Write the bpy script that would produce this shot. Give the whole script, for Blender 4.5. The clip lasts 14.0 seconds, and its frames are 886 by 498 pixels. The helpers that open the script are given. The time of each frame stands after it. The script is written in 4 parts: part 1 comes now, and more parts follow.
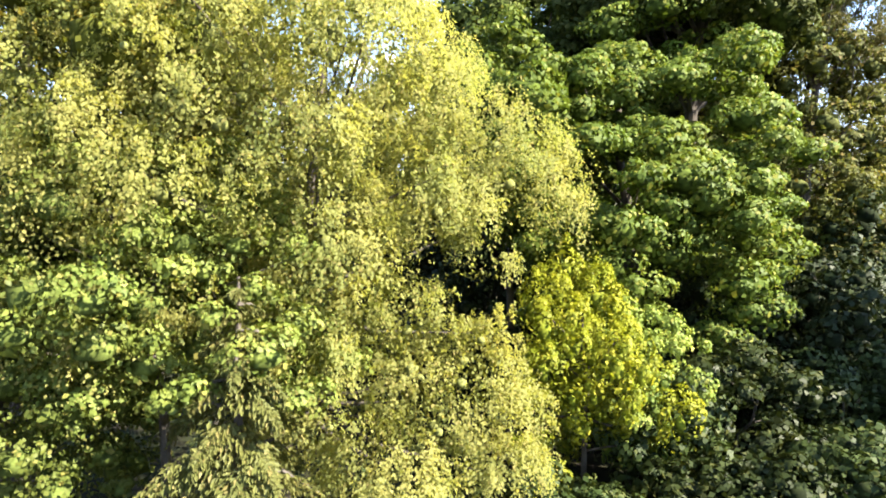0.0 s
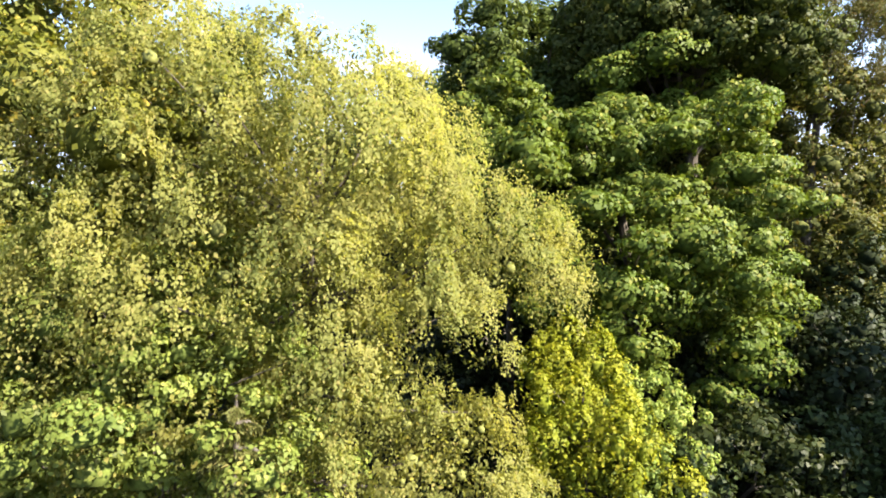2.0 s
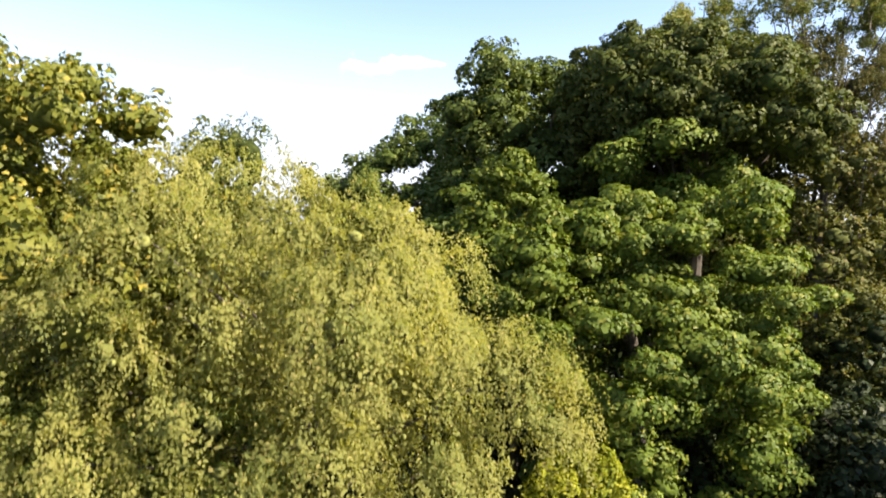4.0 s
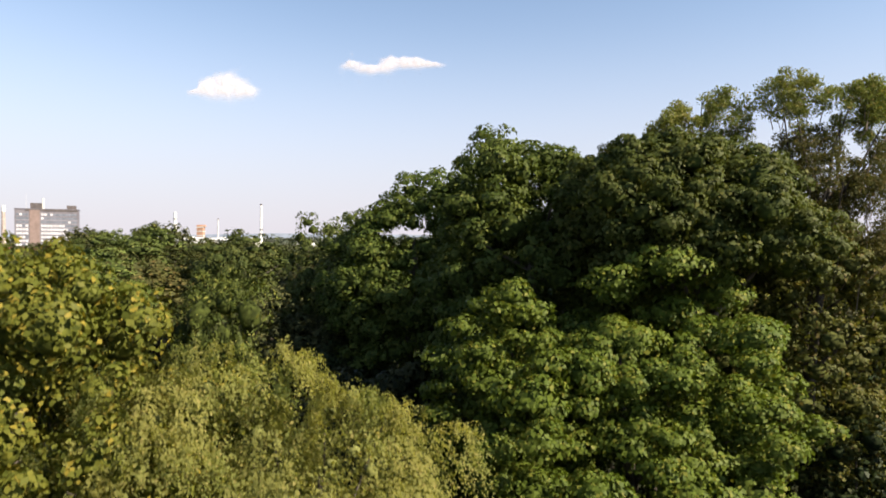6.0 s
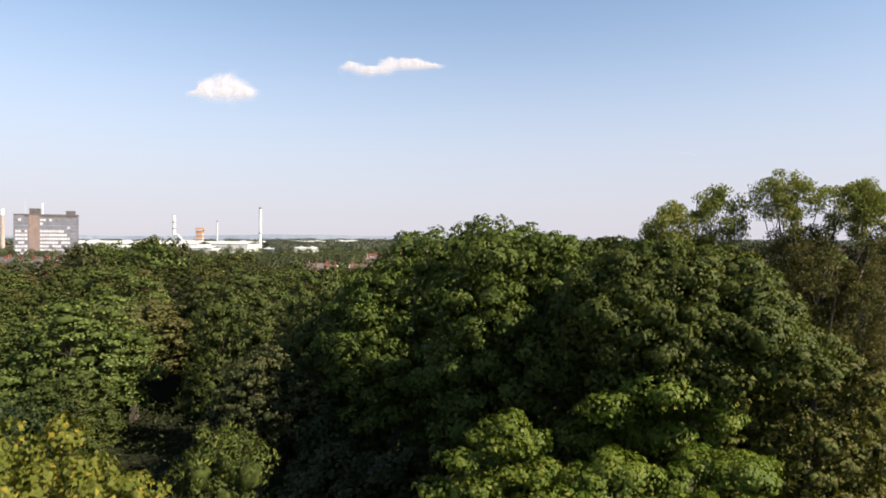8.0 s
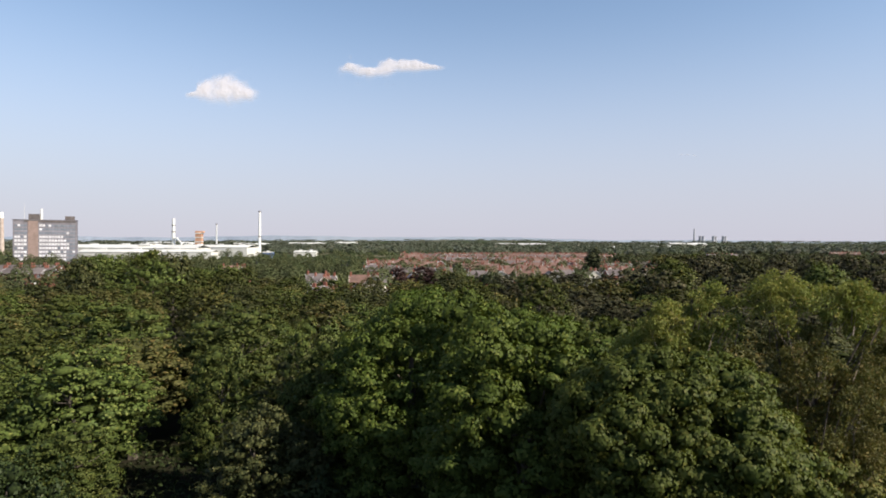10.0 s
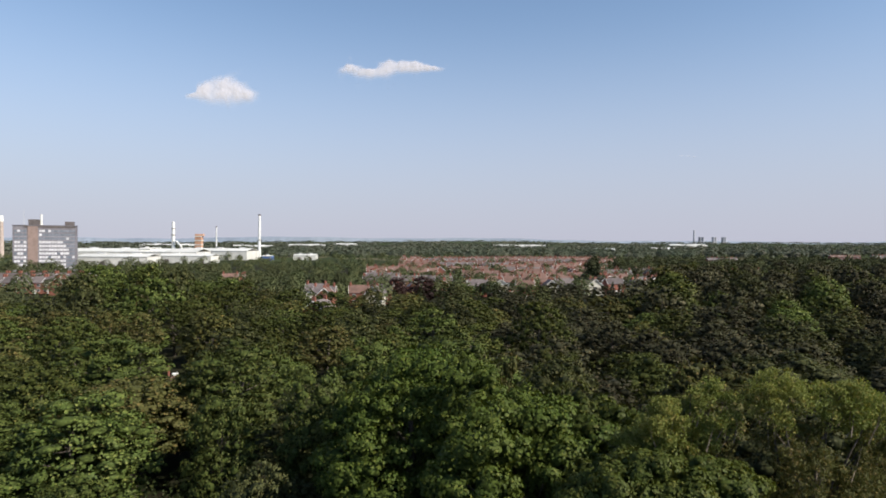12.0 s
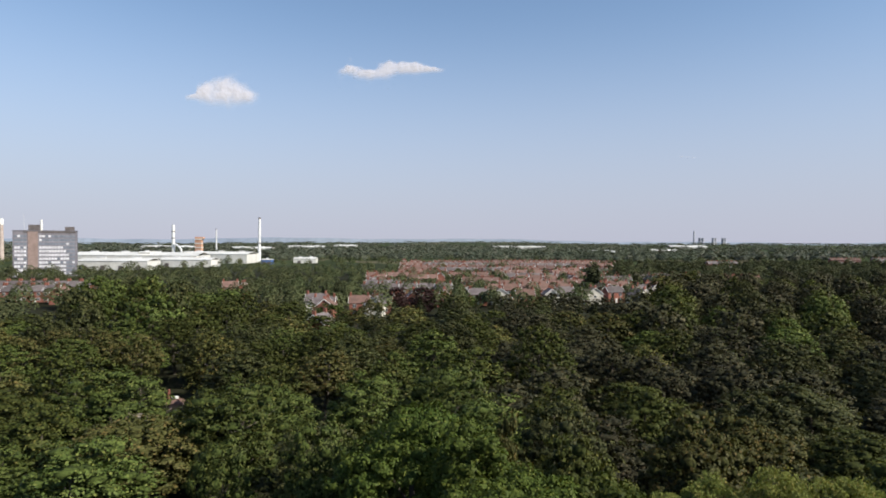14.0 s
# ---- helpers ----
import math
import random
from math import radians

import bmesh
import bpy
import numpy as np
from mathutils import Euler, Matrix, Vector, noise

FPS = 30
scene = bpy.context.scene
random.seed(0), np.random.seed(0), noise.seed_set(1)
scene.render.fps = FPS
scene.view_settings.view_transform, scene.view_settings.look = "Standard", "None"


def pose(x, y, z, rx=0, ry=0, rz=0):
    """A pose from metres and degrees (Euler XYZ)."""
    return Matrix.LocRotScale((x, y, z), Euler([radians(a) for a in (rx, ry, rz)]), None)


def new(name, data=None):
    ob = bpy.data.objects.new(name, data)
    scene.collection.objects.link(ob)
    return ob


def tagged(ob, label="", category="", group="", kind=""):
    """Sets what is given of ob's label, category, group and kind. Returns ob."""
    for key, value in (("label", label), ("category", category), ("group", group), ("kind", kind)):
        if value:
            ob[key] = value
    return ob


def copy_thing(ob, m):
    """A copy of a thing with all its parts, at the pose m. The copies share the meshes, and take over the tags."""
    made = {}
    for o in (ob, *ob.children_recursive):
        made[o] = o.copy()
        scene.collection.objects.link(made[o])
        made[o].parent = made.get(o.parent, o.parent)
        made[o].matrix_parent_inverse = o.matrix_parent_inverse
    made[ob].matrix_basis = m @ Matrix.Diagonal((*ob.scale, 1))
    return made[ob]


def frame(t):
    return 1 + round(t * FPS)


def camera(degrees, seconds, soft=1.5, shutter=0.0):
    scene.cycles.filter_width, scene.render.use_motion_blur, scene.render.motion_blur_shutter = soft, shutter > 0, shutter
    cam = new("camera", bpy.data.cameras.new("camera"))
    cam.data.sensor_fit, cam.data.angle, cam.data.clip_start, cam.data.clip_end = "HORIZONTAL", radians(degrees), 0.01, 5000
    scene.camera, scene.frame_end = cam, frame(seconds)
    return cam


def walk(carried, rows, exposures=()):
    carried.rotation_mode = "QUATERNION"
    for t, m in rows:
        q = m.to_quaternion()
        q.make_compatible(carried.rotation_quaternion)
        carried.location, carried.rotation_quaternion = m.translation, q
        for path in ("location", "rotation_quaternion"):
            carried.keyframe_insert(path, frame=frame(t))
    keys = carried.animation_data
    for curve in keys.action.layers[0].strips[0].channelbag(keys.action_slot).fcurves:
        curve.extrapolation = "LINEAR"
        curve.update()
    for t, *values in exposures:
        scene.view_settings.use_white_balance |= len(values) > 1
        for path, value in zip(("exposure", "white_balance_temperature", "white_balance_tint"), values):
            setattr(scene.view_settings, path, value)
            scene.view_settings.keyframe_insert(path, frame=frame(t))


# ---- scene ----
# the camera: a small drone that climbs almost straight up
cam = camera(71.0, 14.0, soft=1.8, shutter=0.5)
ROWS = [
    (0.0, 0.000, -0.000, 6.000, -0.000, -0.840),
    (0.5, 0.001, 0.011, 6.451, -0.002, -0.842),
    (1.0, -0.001, 0.004, 6.873, -0.004, -0.843),
    (1.5, -0.004, 0.008, 7.238, -0.005, -0.844),
    (2.0, -0.003, 0.092, 7.542, -0.006, -0.844),
    (4.5, -0.097, 0.541, 11.203, -0.045, -0.845),
    (5.0, -0.092, 0.551, 12.161, -0.064, -0.845),
    (5.5, -0.084, 0.522, 13.127, -0.086, -0.843),
    (6.0, -0.084, 0.460, 14.096, -0.109, -0.837),
    (6.5, -0.068, 0.420, 15.060, -0.131, -0.827),
    (7.0, -0.061, 0.371, 16.093, -0.150, -0.813),
    (7.5, -0.050, 0.316, 17.078, -0.167, -0.798),
    (8.0, -0.051, 0.271, 18.065, -0.180, -0.786),
    (10.5, 0.039, 0.140, 23.039, -0.238, -0.716),
    (11.0, 0.034, 0.146, 24.047, -0.242, -0.704),
    (11.5, 0.029, 0.148, 25.042, -0.244, -0.692),
    (12.0, 0.034, 0.135, 25.993, -0.246, -0.680),
    (12.5, 0.024, 0.129, 27.023, -0.247, -0.670),
    (13.0, -0.004, 0.124, 28.010, -0.248, -0.662),
    (13.5, -0.027, 0.127, 29.024, -0.249, -0.655),
    (14.0, -0.020, 0.122, 30.000, -0.249, -0.650),
]
EXPOSURES = [(0.0, 2.68, 6600, 9), (2.0, 2.36, 6800, 10), (4.4, 1.74, 7200, 12), (5.0, 1.42, 7300, 12), (7.5, 1.03, 7200, 11), (11.0, 0.7, 6650, 9), (14.0, 0.61, 6450, 8)]
walk(cam, [(t, pose(x, y, z, 90 + pitch, 0, yaw) @ pose(0, 0, 0, 0, 0, 0.3)) for t, x, y, z, yaw, pitch in ROWS], EXPOSURES)

# ---- world, sun and exposure ----
SUN_AZ, SUN_EL = radians(116.0), radians(39.0)   # clockwise from +y, above the horizon
world = bpy.data.worlds.new("sky")
scene.world = world
world.use_nodes = True
wn = world.node_tree.nodes
wl = world.node_tree.links
sky = wn.new("ShaderNodeTexSky")
sky.sky_type = "NISHITA"
sky.sun_disc = False
sky.sun_elevation, sky.sun_rotation = SUN_EL, SUN_AZ
sky.altitude, sky.air_density, sky.dust_density, sky.ozone_density = 50.0, 1.0, 0.3, 2.2
wn["Background"].inputs["Strength"].default_value = 0.1
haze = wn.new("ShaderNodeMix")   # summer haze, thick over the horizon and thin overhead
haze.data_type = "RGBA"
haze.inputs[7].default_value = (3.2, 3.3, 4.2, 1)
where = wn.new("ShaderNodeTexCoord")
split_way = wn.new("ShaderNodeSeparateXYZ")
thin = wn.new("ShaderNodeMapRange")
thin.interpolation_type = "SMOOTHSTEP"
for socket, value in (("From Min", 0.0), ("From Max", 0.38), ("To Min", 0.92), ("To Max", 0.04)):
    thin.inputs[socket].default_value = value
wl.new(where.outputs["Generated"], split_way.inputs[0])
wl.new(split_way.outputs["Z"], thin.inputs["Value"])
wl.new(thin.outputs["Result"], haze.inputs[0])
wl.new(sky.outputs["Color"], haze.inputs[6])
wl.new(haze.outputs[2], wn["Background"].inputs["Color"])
sun_data = bpy.data.lights.new("sun", "SUN")
sun_data.energy, sun_data.angle, sun_data.color = 5.0, radians(0.6), (1.0, 0.92, 0.79)
sun = new("sun", sun_data)
sun_way = Vector((math.sin(SUN_AZ) * math.cos(SUN_EL), math.cos(SUN_AZ) * math.cos(SUN_EL), math.sin(SUN_EL)))
sun.matrix_world = Matrix.Translation((-40, -40, 60)) @ sun_way.to_track_quat("Z", "Y").to_matrix().to_4x4()


# ---- materials ----
def shader(name):
    m = bpy.data.materials.new(name)
    m.use_nodes = True
    t = m.node_tree
    t.nodes.remove(t.nodes["Principled BSDF"])
    return m, t.nodes, t.links, t.nodes["Material Output"]


def mixed(nodes, links, fac, a, b, blend="MIX"):
    n = nodes.new("ShaderNodeMix")
    n.data_type, n.blend_type = "RGBA", blend
    for socket, v in ((n.inputs[0], fac), (n.inputs[6], a), (n.inputs[7], b)):
        if isinstance(v, bpy.types.NodeSocket):
            links.new(v, socket)
        elif isinstance(v, (int, float)):
            socket.default_value = v
        else:
            socket.default_value = (*v, 1)
    return n.outputs[2]


def noisy(nodes, links, scale, detail=3.0, low=0.35, high=0.65, space="Object"):
    co = nodes.new("ShaderNodeTexCoord")
    n = nodes.new("ShaderNodeTexNoise")
    n.inputs["Scale"].default_value, n.inputs["Detail"].default_value = scale, detail
    links.new(co.outputs[space], n.inputs["Vector"])
    r = nodes.new("ShaderNodeMapRange")
    r.inputs["From Min"].default_value, r.inputs["From Max"].default_value = low, high
    links.new(n.outputs["Fac"], r.inputs["Value"])
    return r.outputs["Result"]


def plain(name, a, b, scale=3.0, rough=0.8, metal=0.0, bump=0.0, vary=0.15, fine=None):
    """A weathered surface: two tones in stains, a finer grain, a little relief, and a shift from piece to piece."""
    m, nodes, links, out = shader(name)
    col = mixed(nodes, links, noisy(nodes, links, scale, 4.0), a, b)
    grain = noisy(nodes, links, fine or scale * 9, 2.0, 0.3, 0.7)
    col = mixed(nodes, links, grain, mixed(nodes, links, 1.0, col, (0.82, 0.82, 0.82), "MULTIPLY"), col)
    info = nodes.new("ShaderNodeObjectInfo")
    r = nodes.new("ShaderNodeMapRange")
    r.inputs["To Min"].default_value, r.inputs["To Max"].default_value = 1 - vary, 1 + vary
    links.new(info.outputs["Random"], r.inputs["Value"])
    hue = nodes.new("ShaderNodeHueSaturation")
    links.new(r.outputs["Result"], hue.inputs["Value"])
    links.new(col, hue.inputs["Color"])
    p = nodes.new("ShaderNodeBsdfPrincipled")
    p.inputs["Roughness"].default_value, p.inputs["Metallic"].default_value = rough, metal
    p.inputs["Specular IOR Level"].default_value = 0.5 if rough < 0.6 else 0.12
    links.new(hue.outputs["Color"], p.inputs["Base Color"])
    if bump:
        bn = nodes.new("ShaderNodeBump")
        bn.inputs["Strength"].default_value = bump
        links.new(grain, bn.inputs["Height"])
        links.new(bn.outputs["Normal"], p.inputs["Normal"])
    links.new(p.outputs[0], out.inputs["Surface"])
    return m


SHADE_CORE = {}


def leaf_material(name, dark, light, tip, through_light=0.3, rough=0.5, patch=0.6, tip_share=0.12):
    """Leaves: colour varies leaf by leaf, in patches through the crown, and from tree to tree."""
    # crown cores: the leaf colour darkened, painting in the shade inside the clumps
    SHADE_CORE[name] = plain("inner_" + name, [c * 0.3 for c in dark], [c * 0.6 for c in light], 5.0, 0.9, 0, 0.9, 0.15, 16.0)
    m, nodes, links, out = shader(name)
    geo = nodes.new("ShaderNodeNewGeometry")
    info = nodes.new("ShaderNodeObjectInfo")
    dark, light, tip = ((c[0] * 1.04, c[1] * 0.94, c[2] * 0.95) for c in (dark, light, tip))
    col = mixed(nodes, links, geo.outputs["Random Per Island"], dark, light)
    big = noisy(nodes, links, patch, 2.0)
    col = mixed(nodes, links, big, mixed(nodes, links, 1.0, col, (0.72, 0.82, 0.8), "MULTIPLY"), col)
    step = nodes.new("ShaderNodeMath")
    step.operation = "GREATER_THAN"
    step.inputs[1].default_value = 1.0 - tip_share
    links.new(geo.outputs["Random Per Island"], step.inputs[0])
    col = mixed(nodes, links, step.outputs[0], col, tip)
    hue = nodes.new("ShaderNodeHueSaturation")
    for socket, lo, hi in (("Hue", 0.49, 0.506), ("Value", 0.64, 1.24)):
        r = nodes.new("ShaderNodeMapRange")
        r.inputs["To Min"].default_value, r.inputs["To Max"].default_value = lo, hi
        links.new(info.outputs["Random"], r.inputs["Value"])
        links.new(r.outputs["Result"], hue.inputs[socket])
    links.new(col, hue.inputs["Color"])
    col = hue.outputs["Color"]
    p = nodes.new("ShaderNodeBsdfPrincipled")
    p.inputs["Roughness"].default_value = rough
    p.inputs["Specular IOR Level"].default_value = 0.14
    tr = nodes.new("ShaderNodeBsdfTranslucent")
    links.new(col, p.inputs["Base Color"])
    links.new(mixed(nodes, links, 1.0, col, (1.08, 1.08, 0.62), "MULTIPLY"), tr.inputs["Color"])
    mx = nodes.new("ShaderNodeMixShader")
    mx.inputs[0].default_value = through_light
    links.new(p.outputs[0], mx.inputs[1])
    links.new(tr.outputs[0], mx.inputs[2])
    links.new(mx.outputs[0], out.inputs["Surface"])
    return m


LEAF = {
    "birch": leaf_material("birch_leaf", (0.2438, 0.2609, 0.07812), (0.289, 0.3024, 0.09352), (0.3212, 0.3088, 0.1092), 0.6, 0.7, 0.8, 0.08),
    "alder": leaf_material("alder_leaf", (0.1379, 0.1887, 0.03763), (0.2276, 0.2903, 0.06595), (0.2896, 0.312, 0.07841), 0.38, 0.5, 0.9, 0.1),
    "maple": leaf_material("maple_leaf", (0.1326, 0.1645, 0.02868), (0.219, 0.2397, 0.0414), (0.3184, 0.2946, 0.04776), 0.35, 0.55, 0.7, 0.14),
    "golden": leaf_material("golden_leaf", (0.2176, 0.2691, 0.0225), (0.3329, 0.3863, 0.03375), (0.3969, 0.4278, 0.045), 0.4, 0.55, 1.2),
    "sycamore": leaf_material("sycamore_leaf", (0.07743, 0.1197, 0.01812), (0.1289, 0.1796, 0.028), (0.1639, 0.1894, 0.03295), 0.3, 0.55, 0.4),
    "maple_wood": leaf_material("wood_sycamore_leaf", (0.06318, 0.0886, 0.0215), (0.1016, 0.1371, 0.03392), (0.1198, 0.1477, 0.03904), 0.2, 0.6, 0.4),
    "oak": leaf_material("oak_leaf", (0.04815, 0.0619, 0.01426), (0.07387, 0.08801, 0.02113), (0.09327, 0.09848, 0.02564), 0.2, 0.6, 0.4),
    "green_oak": leaf_material("green_oak_leaf", (0.07268, 0.1064, 0.02294), (0.1131, 0.1541, 0.03381), (0.1413, 0.1693, 0.04106), 0.25, 0.6, 0.4),
    "dark": leaf_material("dark_leaf", (0.04448, 0.05278, 0.01972), (0.07115, 0.07906, 0.02946), (0.08886, 0.09304, 0.03487), 0.2, 0.6, 0.4),
    "ash": leaf_material("ash_leaf", (0.1181, 0.1406, 0.0356), (0.1745, 0.1947, 0.05224), (0.1985, 0.182, 0.05702), 0.35, 0.6, 0.4, 0.12),
    "ash_brown": leaf_material("brown_ash_leaf", (0.08603, 0.0923, 0.03062), (0.127, 0.1311, 0.04246), (0.1545, 0.1311, 0.04712), 0.3, 0.6, 0.4, 0.15),
    "dusk": leaf_material("dull_oak_leaf", (0.0412, 0.04268, 0.0228), (0.06386, 0.06402, 0.0324), (0.07725, 0.06984, 0.036), 0.15, 0.65, 0.4),
    "chestnut": leaf_material("chestnut_leaf", (0.05118, 0.0766, 0.01471), (0.08142, 0.1148, 0.02206), (0.1008, 0.1289, 0.02645), 0.25, 0.6, 0.4),
    "rusty": leaf_material("rusty_leaf", (0.05593, 0.06112, 0.0187), (0.08385, 0.08731, 0.0255), (0.1039, 0.08731, 0.0272), 0.2, 0.6, 0.5, 0.15),
    "olive": leaf_material("olive_leaf", (0.06037, 0.08313, 0.01725), (0.09923, 0.1271, 0.0276), (0.1466, 0.1662, 0.03795), 0.25, 0.55, 0.8),
    "conifer": leaf_material("conifer_frond", (0.132, 0.156, 0.0408), (0.198, 0.222, 0.066), (0.24, 0.24, 0.0768), 0.25, 0.55, 1.0),
    "pine": leaf_material("pine_needles", (0.036, 0.048, 0.02), (0.058, 0.07, 0.028), (0.075, 0.076, 0.03), 0.12, 0.65, 0.4),
    "copper": leaf_material("copper_leaf", (0.03, 0.016, 0.016), (0.05, 0.026, 0.024), (0.06, 0.032, 0.026), 0.2, 0.5, 0.4),
    "laurel": leaf_material("laurel_leaf", (0.02678, 0.0408, 0.01147), (0.04208, 0.05992, 0.01657), (0.05419, 0.06885, 0.01912), 0.2, 0.5, 0.8),
    "shrub": leaf_material("shrub_leaf", (0.0203, 0.0332, 0.0108), (0.0348, 0.0523, 0.0166), (0.045, 0.0595, 0.0203), 0.15, 0.55, 0.8),
    "garden": leaf_material("garden_tree_leaf", (0.058, 0.072, 0.0299), (0.078, 0.094, 0.0437), (0.095, 0.105, 0.0483), 0.15, 0.7, 0.05),
    # distance haze is mixed into the next two leaf colours as blue-grey
    "haze_wood": leaf_material("hazed_edge_leaf", (0.06696, 0.08424, 0.06038), (0.0972, 0.1166, 0.08337), (0.1134, 0.1274, 0.08913), 0.15, 0.7, 0.02),
    "far": leaf_material("hazed_far_leaf", (0.09733, 0.1182, 0.08683), (0.1458, 0.1735, 0.1279), (0.1683, 0.1846, 0.137), 0.15, 0.7, 0.02),
}
BARK = plain("bark", (0.055, 0.046, 0.038), (0.11, 0.095, 0.08), 2.0, 0.9, 0, 0.6)
TWIG = plain("twig_bark", (0.14, 0.11, 0.085), (0.22, 0.18, 0.14), 3.0, 0.9)
PALE_BARK = plain("pale_bark", (0.28, 0.26, 0.24), (0.48, 0.46, 0.43), 3.0, 0.8, 0, 0.4)


# ---- mesh helpers ----
def mesh_np(name, verts, faces, material):
    """A mesh from arrays of corners and of faces that all have the same number of corners."""
    me = bpy.data.meshes.new(name)
    verts, faces = np.asarray(verts, np.float32), np.asarray(faces, np.int32)
    me.vertices.add(len(verts))
    me.vertices.foreach_set("co", verts.ravel())
    k = faces.shape[1]
    me.loops.add(faces.size)
    me.loops.foreach_set("vertex_index", faces.ravel())
    me.polygons.add(len(faces))
    me.polygons.foreach_set("loop_start", np.arange(0, faces.size, k, dtype=np.int32))
    me.update(calc_edges=True)
    me.shade_flat()
    me.materials.append(material)
    return me


def part(name, data, material=None, parent=None, label="", at=(0, 0, 0)):
    """Links a mesh or a bmesh as one object under a thing or a part."""
    if isinstance(data, bmesh.types.BMesh):
        me = bpy.data.meshes.new(name)
        data.normal_update()
        data.to_mesh(me)
        data.free()
        me.materials.append(material)
        data = me
    ob = new(name, data)
    ob.parent = parent
    ob.location = at
    return tagged(ob, label) if label else ob


def thing(name, place, label, category, group="", turn=0.0):
    ob = new(name)
    ob.empty_display_size = 0.5
    ob.matrix_basis = pose(*place, 0, 0, turn)
    return tagged(ob, label, category, group)


def boxes(*specs):
    """A bmesh of boxes: each (cx, cy, z0, sx, sy, sz)."""
    bm = bmesh.new()
    for cx, cy, z0, sx, sy, sz in specs:
        bmesh.ops.create_cube(bm, size=1, matrix=Matrix.Translation((cx, cy, z0 + sz / 2)) @ Matrix.Diagonal((sx, sy, sz, 1)))
    return bm


def bevelled(bm, width=0.05):
    bmesh.ops.bevel(bm, geom=bm.edges[:], offset=width, segments=1, affect="EDGES")
    return bm


def tubes(runs, sides=6):
    """Arrays of tapered tubes: each run is a list of (point, radius)."""
    V, F = [], []
    ang = np.linspace(0, 2 * np.pi, sides, endpoint=False)
    for run in runs:
        pts = np.array([p for p, _ in run], float)
        rad = np.array([r for _, r in run], float)
        way = np.gradient(pts, axis=0)
        way /= np.linalg.norm(way, axis=1)[:, None] + 1e-9
        ref = np.array([1.0, 0.3, 0.1]) if abs(way[0, 2]) > 0.6 else np.array([0.0, 0.1, 1.0])
        a = np.cross(way, ref)
        a /= np.linalg.norm(a, axis=1)[:, None] + 1e-9
        b = np.cross(way, a)
        ring = pts[:, None] + rad[:, None, None] * (np.cos(ang)[None, :, None] * a[:, None] + np.sin(ang)[None, :, None] * b[:, None])
        base = sum(len(v) for v in V)
        V.append(ring.reshape(-1, 3))
        for i in range(len(run) - 1):
            for j in range(sides):
                k = (j + 1) % sides
                F.append((base + i * sides + j, base + i * sides + k, base + (i + 1) * sides + k, base + (i + 1) * sides + j))
    return np.concatenate(V), np.array(F)


ICO = bmesh.new()
bmesh.ops.create_icosphere(ICO, subdivisions=1, radius=1)
ICO_V = np.array([v.co[:] for v in ICO.verts])
ICO_F = np.array([[v.index for v in f.verts] for f in ICO.faces])
ICO.free()


def cores(rng, centres, radii):
    """Uneven dense cores of inner foliage inside clumps of leaves."""
    V0, F0 = ICO_V, ICO_F
    k, n = len(centres), len(V0)
    V = V0[None] * (1 + rng.normal(size=(k, n, 1)) * 0.14) * radii[:, None] + centres[:, None]
    F = F0[None] + (np.arange(k) * n)[:, None, None]
    return V.reshape(-1, 3), F.reshape(-1, 3)


def outside(pos, own, centres, radii, limit):
    """Which points lie inside none of the other clumps."""
    keep = np.ones(len(pos), bool)
    for s in range(0, len(pos), 20000):
        p = pos[s:s + 20000]
        q = np.zeros(len(p), bool)
        for j in range(len(centres)):
            d = (p - centres[j]) / radii[j]
            q |= ((d * d).sum(1) < limit * limit) & (own[s:s + 20000] != j)
        keep[s:s + 20000] = ~q
    return keep


def two_tone(name, shell, core, leaf_mat, core_mat, facing):
    """One crown mesh: leaf blades outside, each lit as a piece of its clump's rounded skin, shade-darkened foliage
    cores inside.
    """
    me = mesh_np(name, *merged([shell, core]), leaf_mat)
    me.materials.append(core_mat)
    index = np.zeros(len(me.polygons), np.int32)
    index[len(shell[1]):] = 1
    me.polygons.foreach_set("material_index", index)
    me.polygons.foreach_set("use_smooth", np.ones(len(index), bool))
    normals = np.zeros((len(me.vertices), 3), np.float32)
    normals[:len(facing) * 4] = np.repeat(facing, 4, 0)
    me.normals_split_custom_set_from_vertices(normals.tolist())
    return me


def unit(v):
    return v / (np.linalg.norm(v, axis=-1, keepdims=True) + 1e-9)


def leaves(rng, centre, way, normal, length, width, fold=0.25):
    """Folded leaf blades: four corners, two faces each."""
    n = len(centre)
    way = unit(way)
    side = unit(np.cross(way, normal))
    lift = np.cross(side, way)
    L = length[:, None] if np.ndim(length) else length
    W = width[:, None] if np.ndim(width) else width
    base, tip = centre - way * L * 0.5, centre + way * L * 0.5
    left = centre + side * W * 0.5 + lift * W * fold
    right = centre - side * W * 0.5 + lift * W * fold
    V = np.stack([base, right, tip, left], 1).reshape(-1, 3)
    i = np.arange(n)[:, None] * 4
    F = np.concatenate([i + [0, 2, 1], i + [0, 3, 2]], 0)
    return V, F


def merged(pieces):
    V, F, k = [], [], 0
    for v, f in pieces:
        V.append(v)
        F.append(f + k)
        k += len(v)
    return np.concatenate(V), np.concatenate(F)


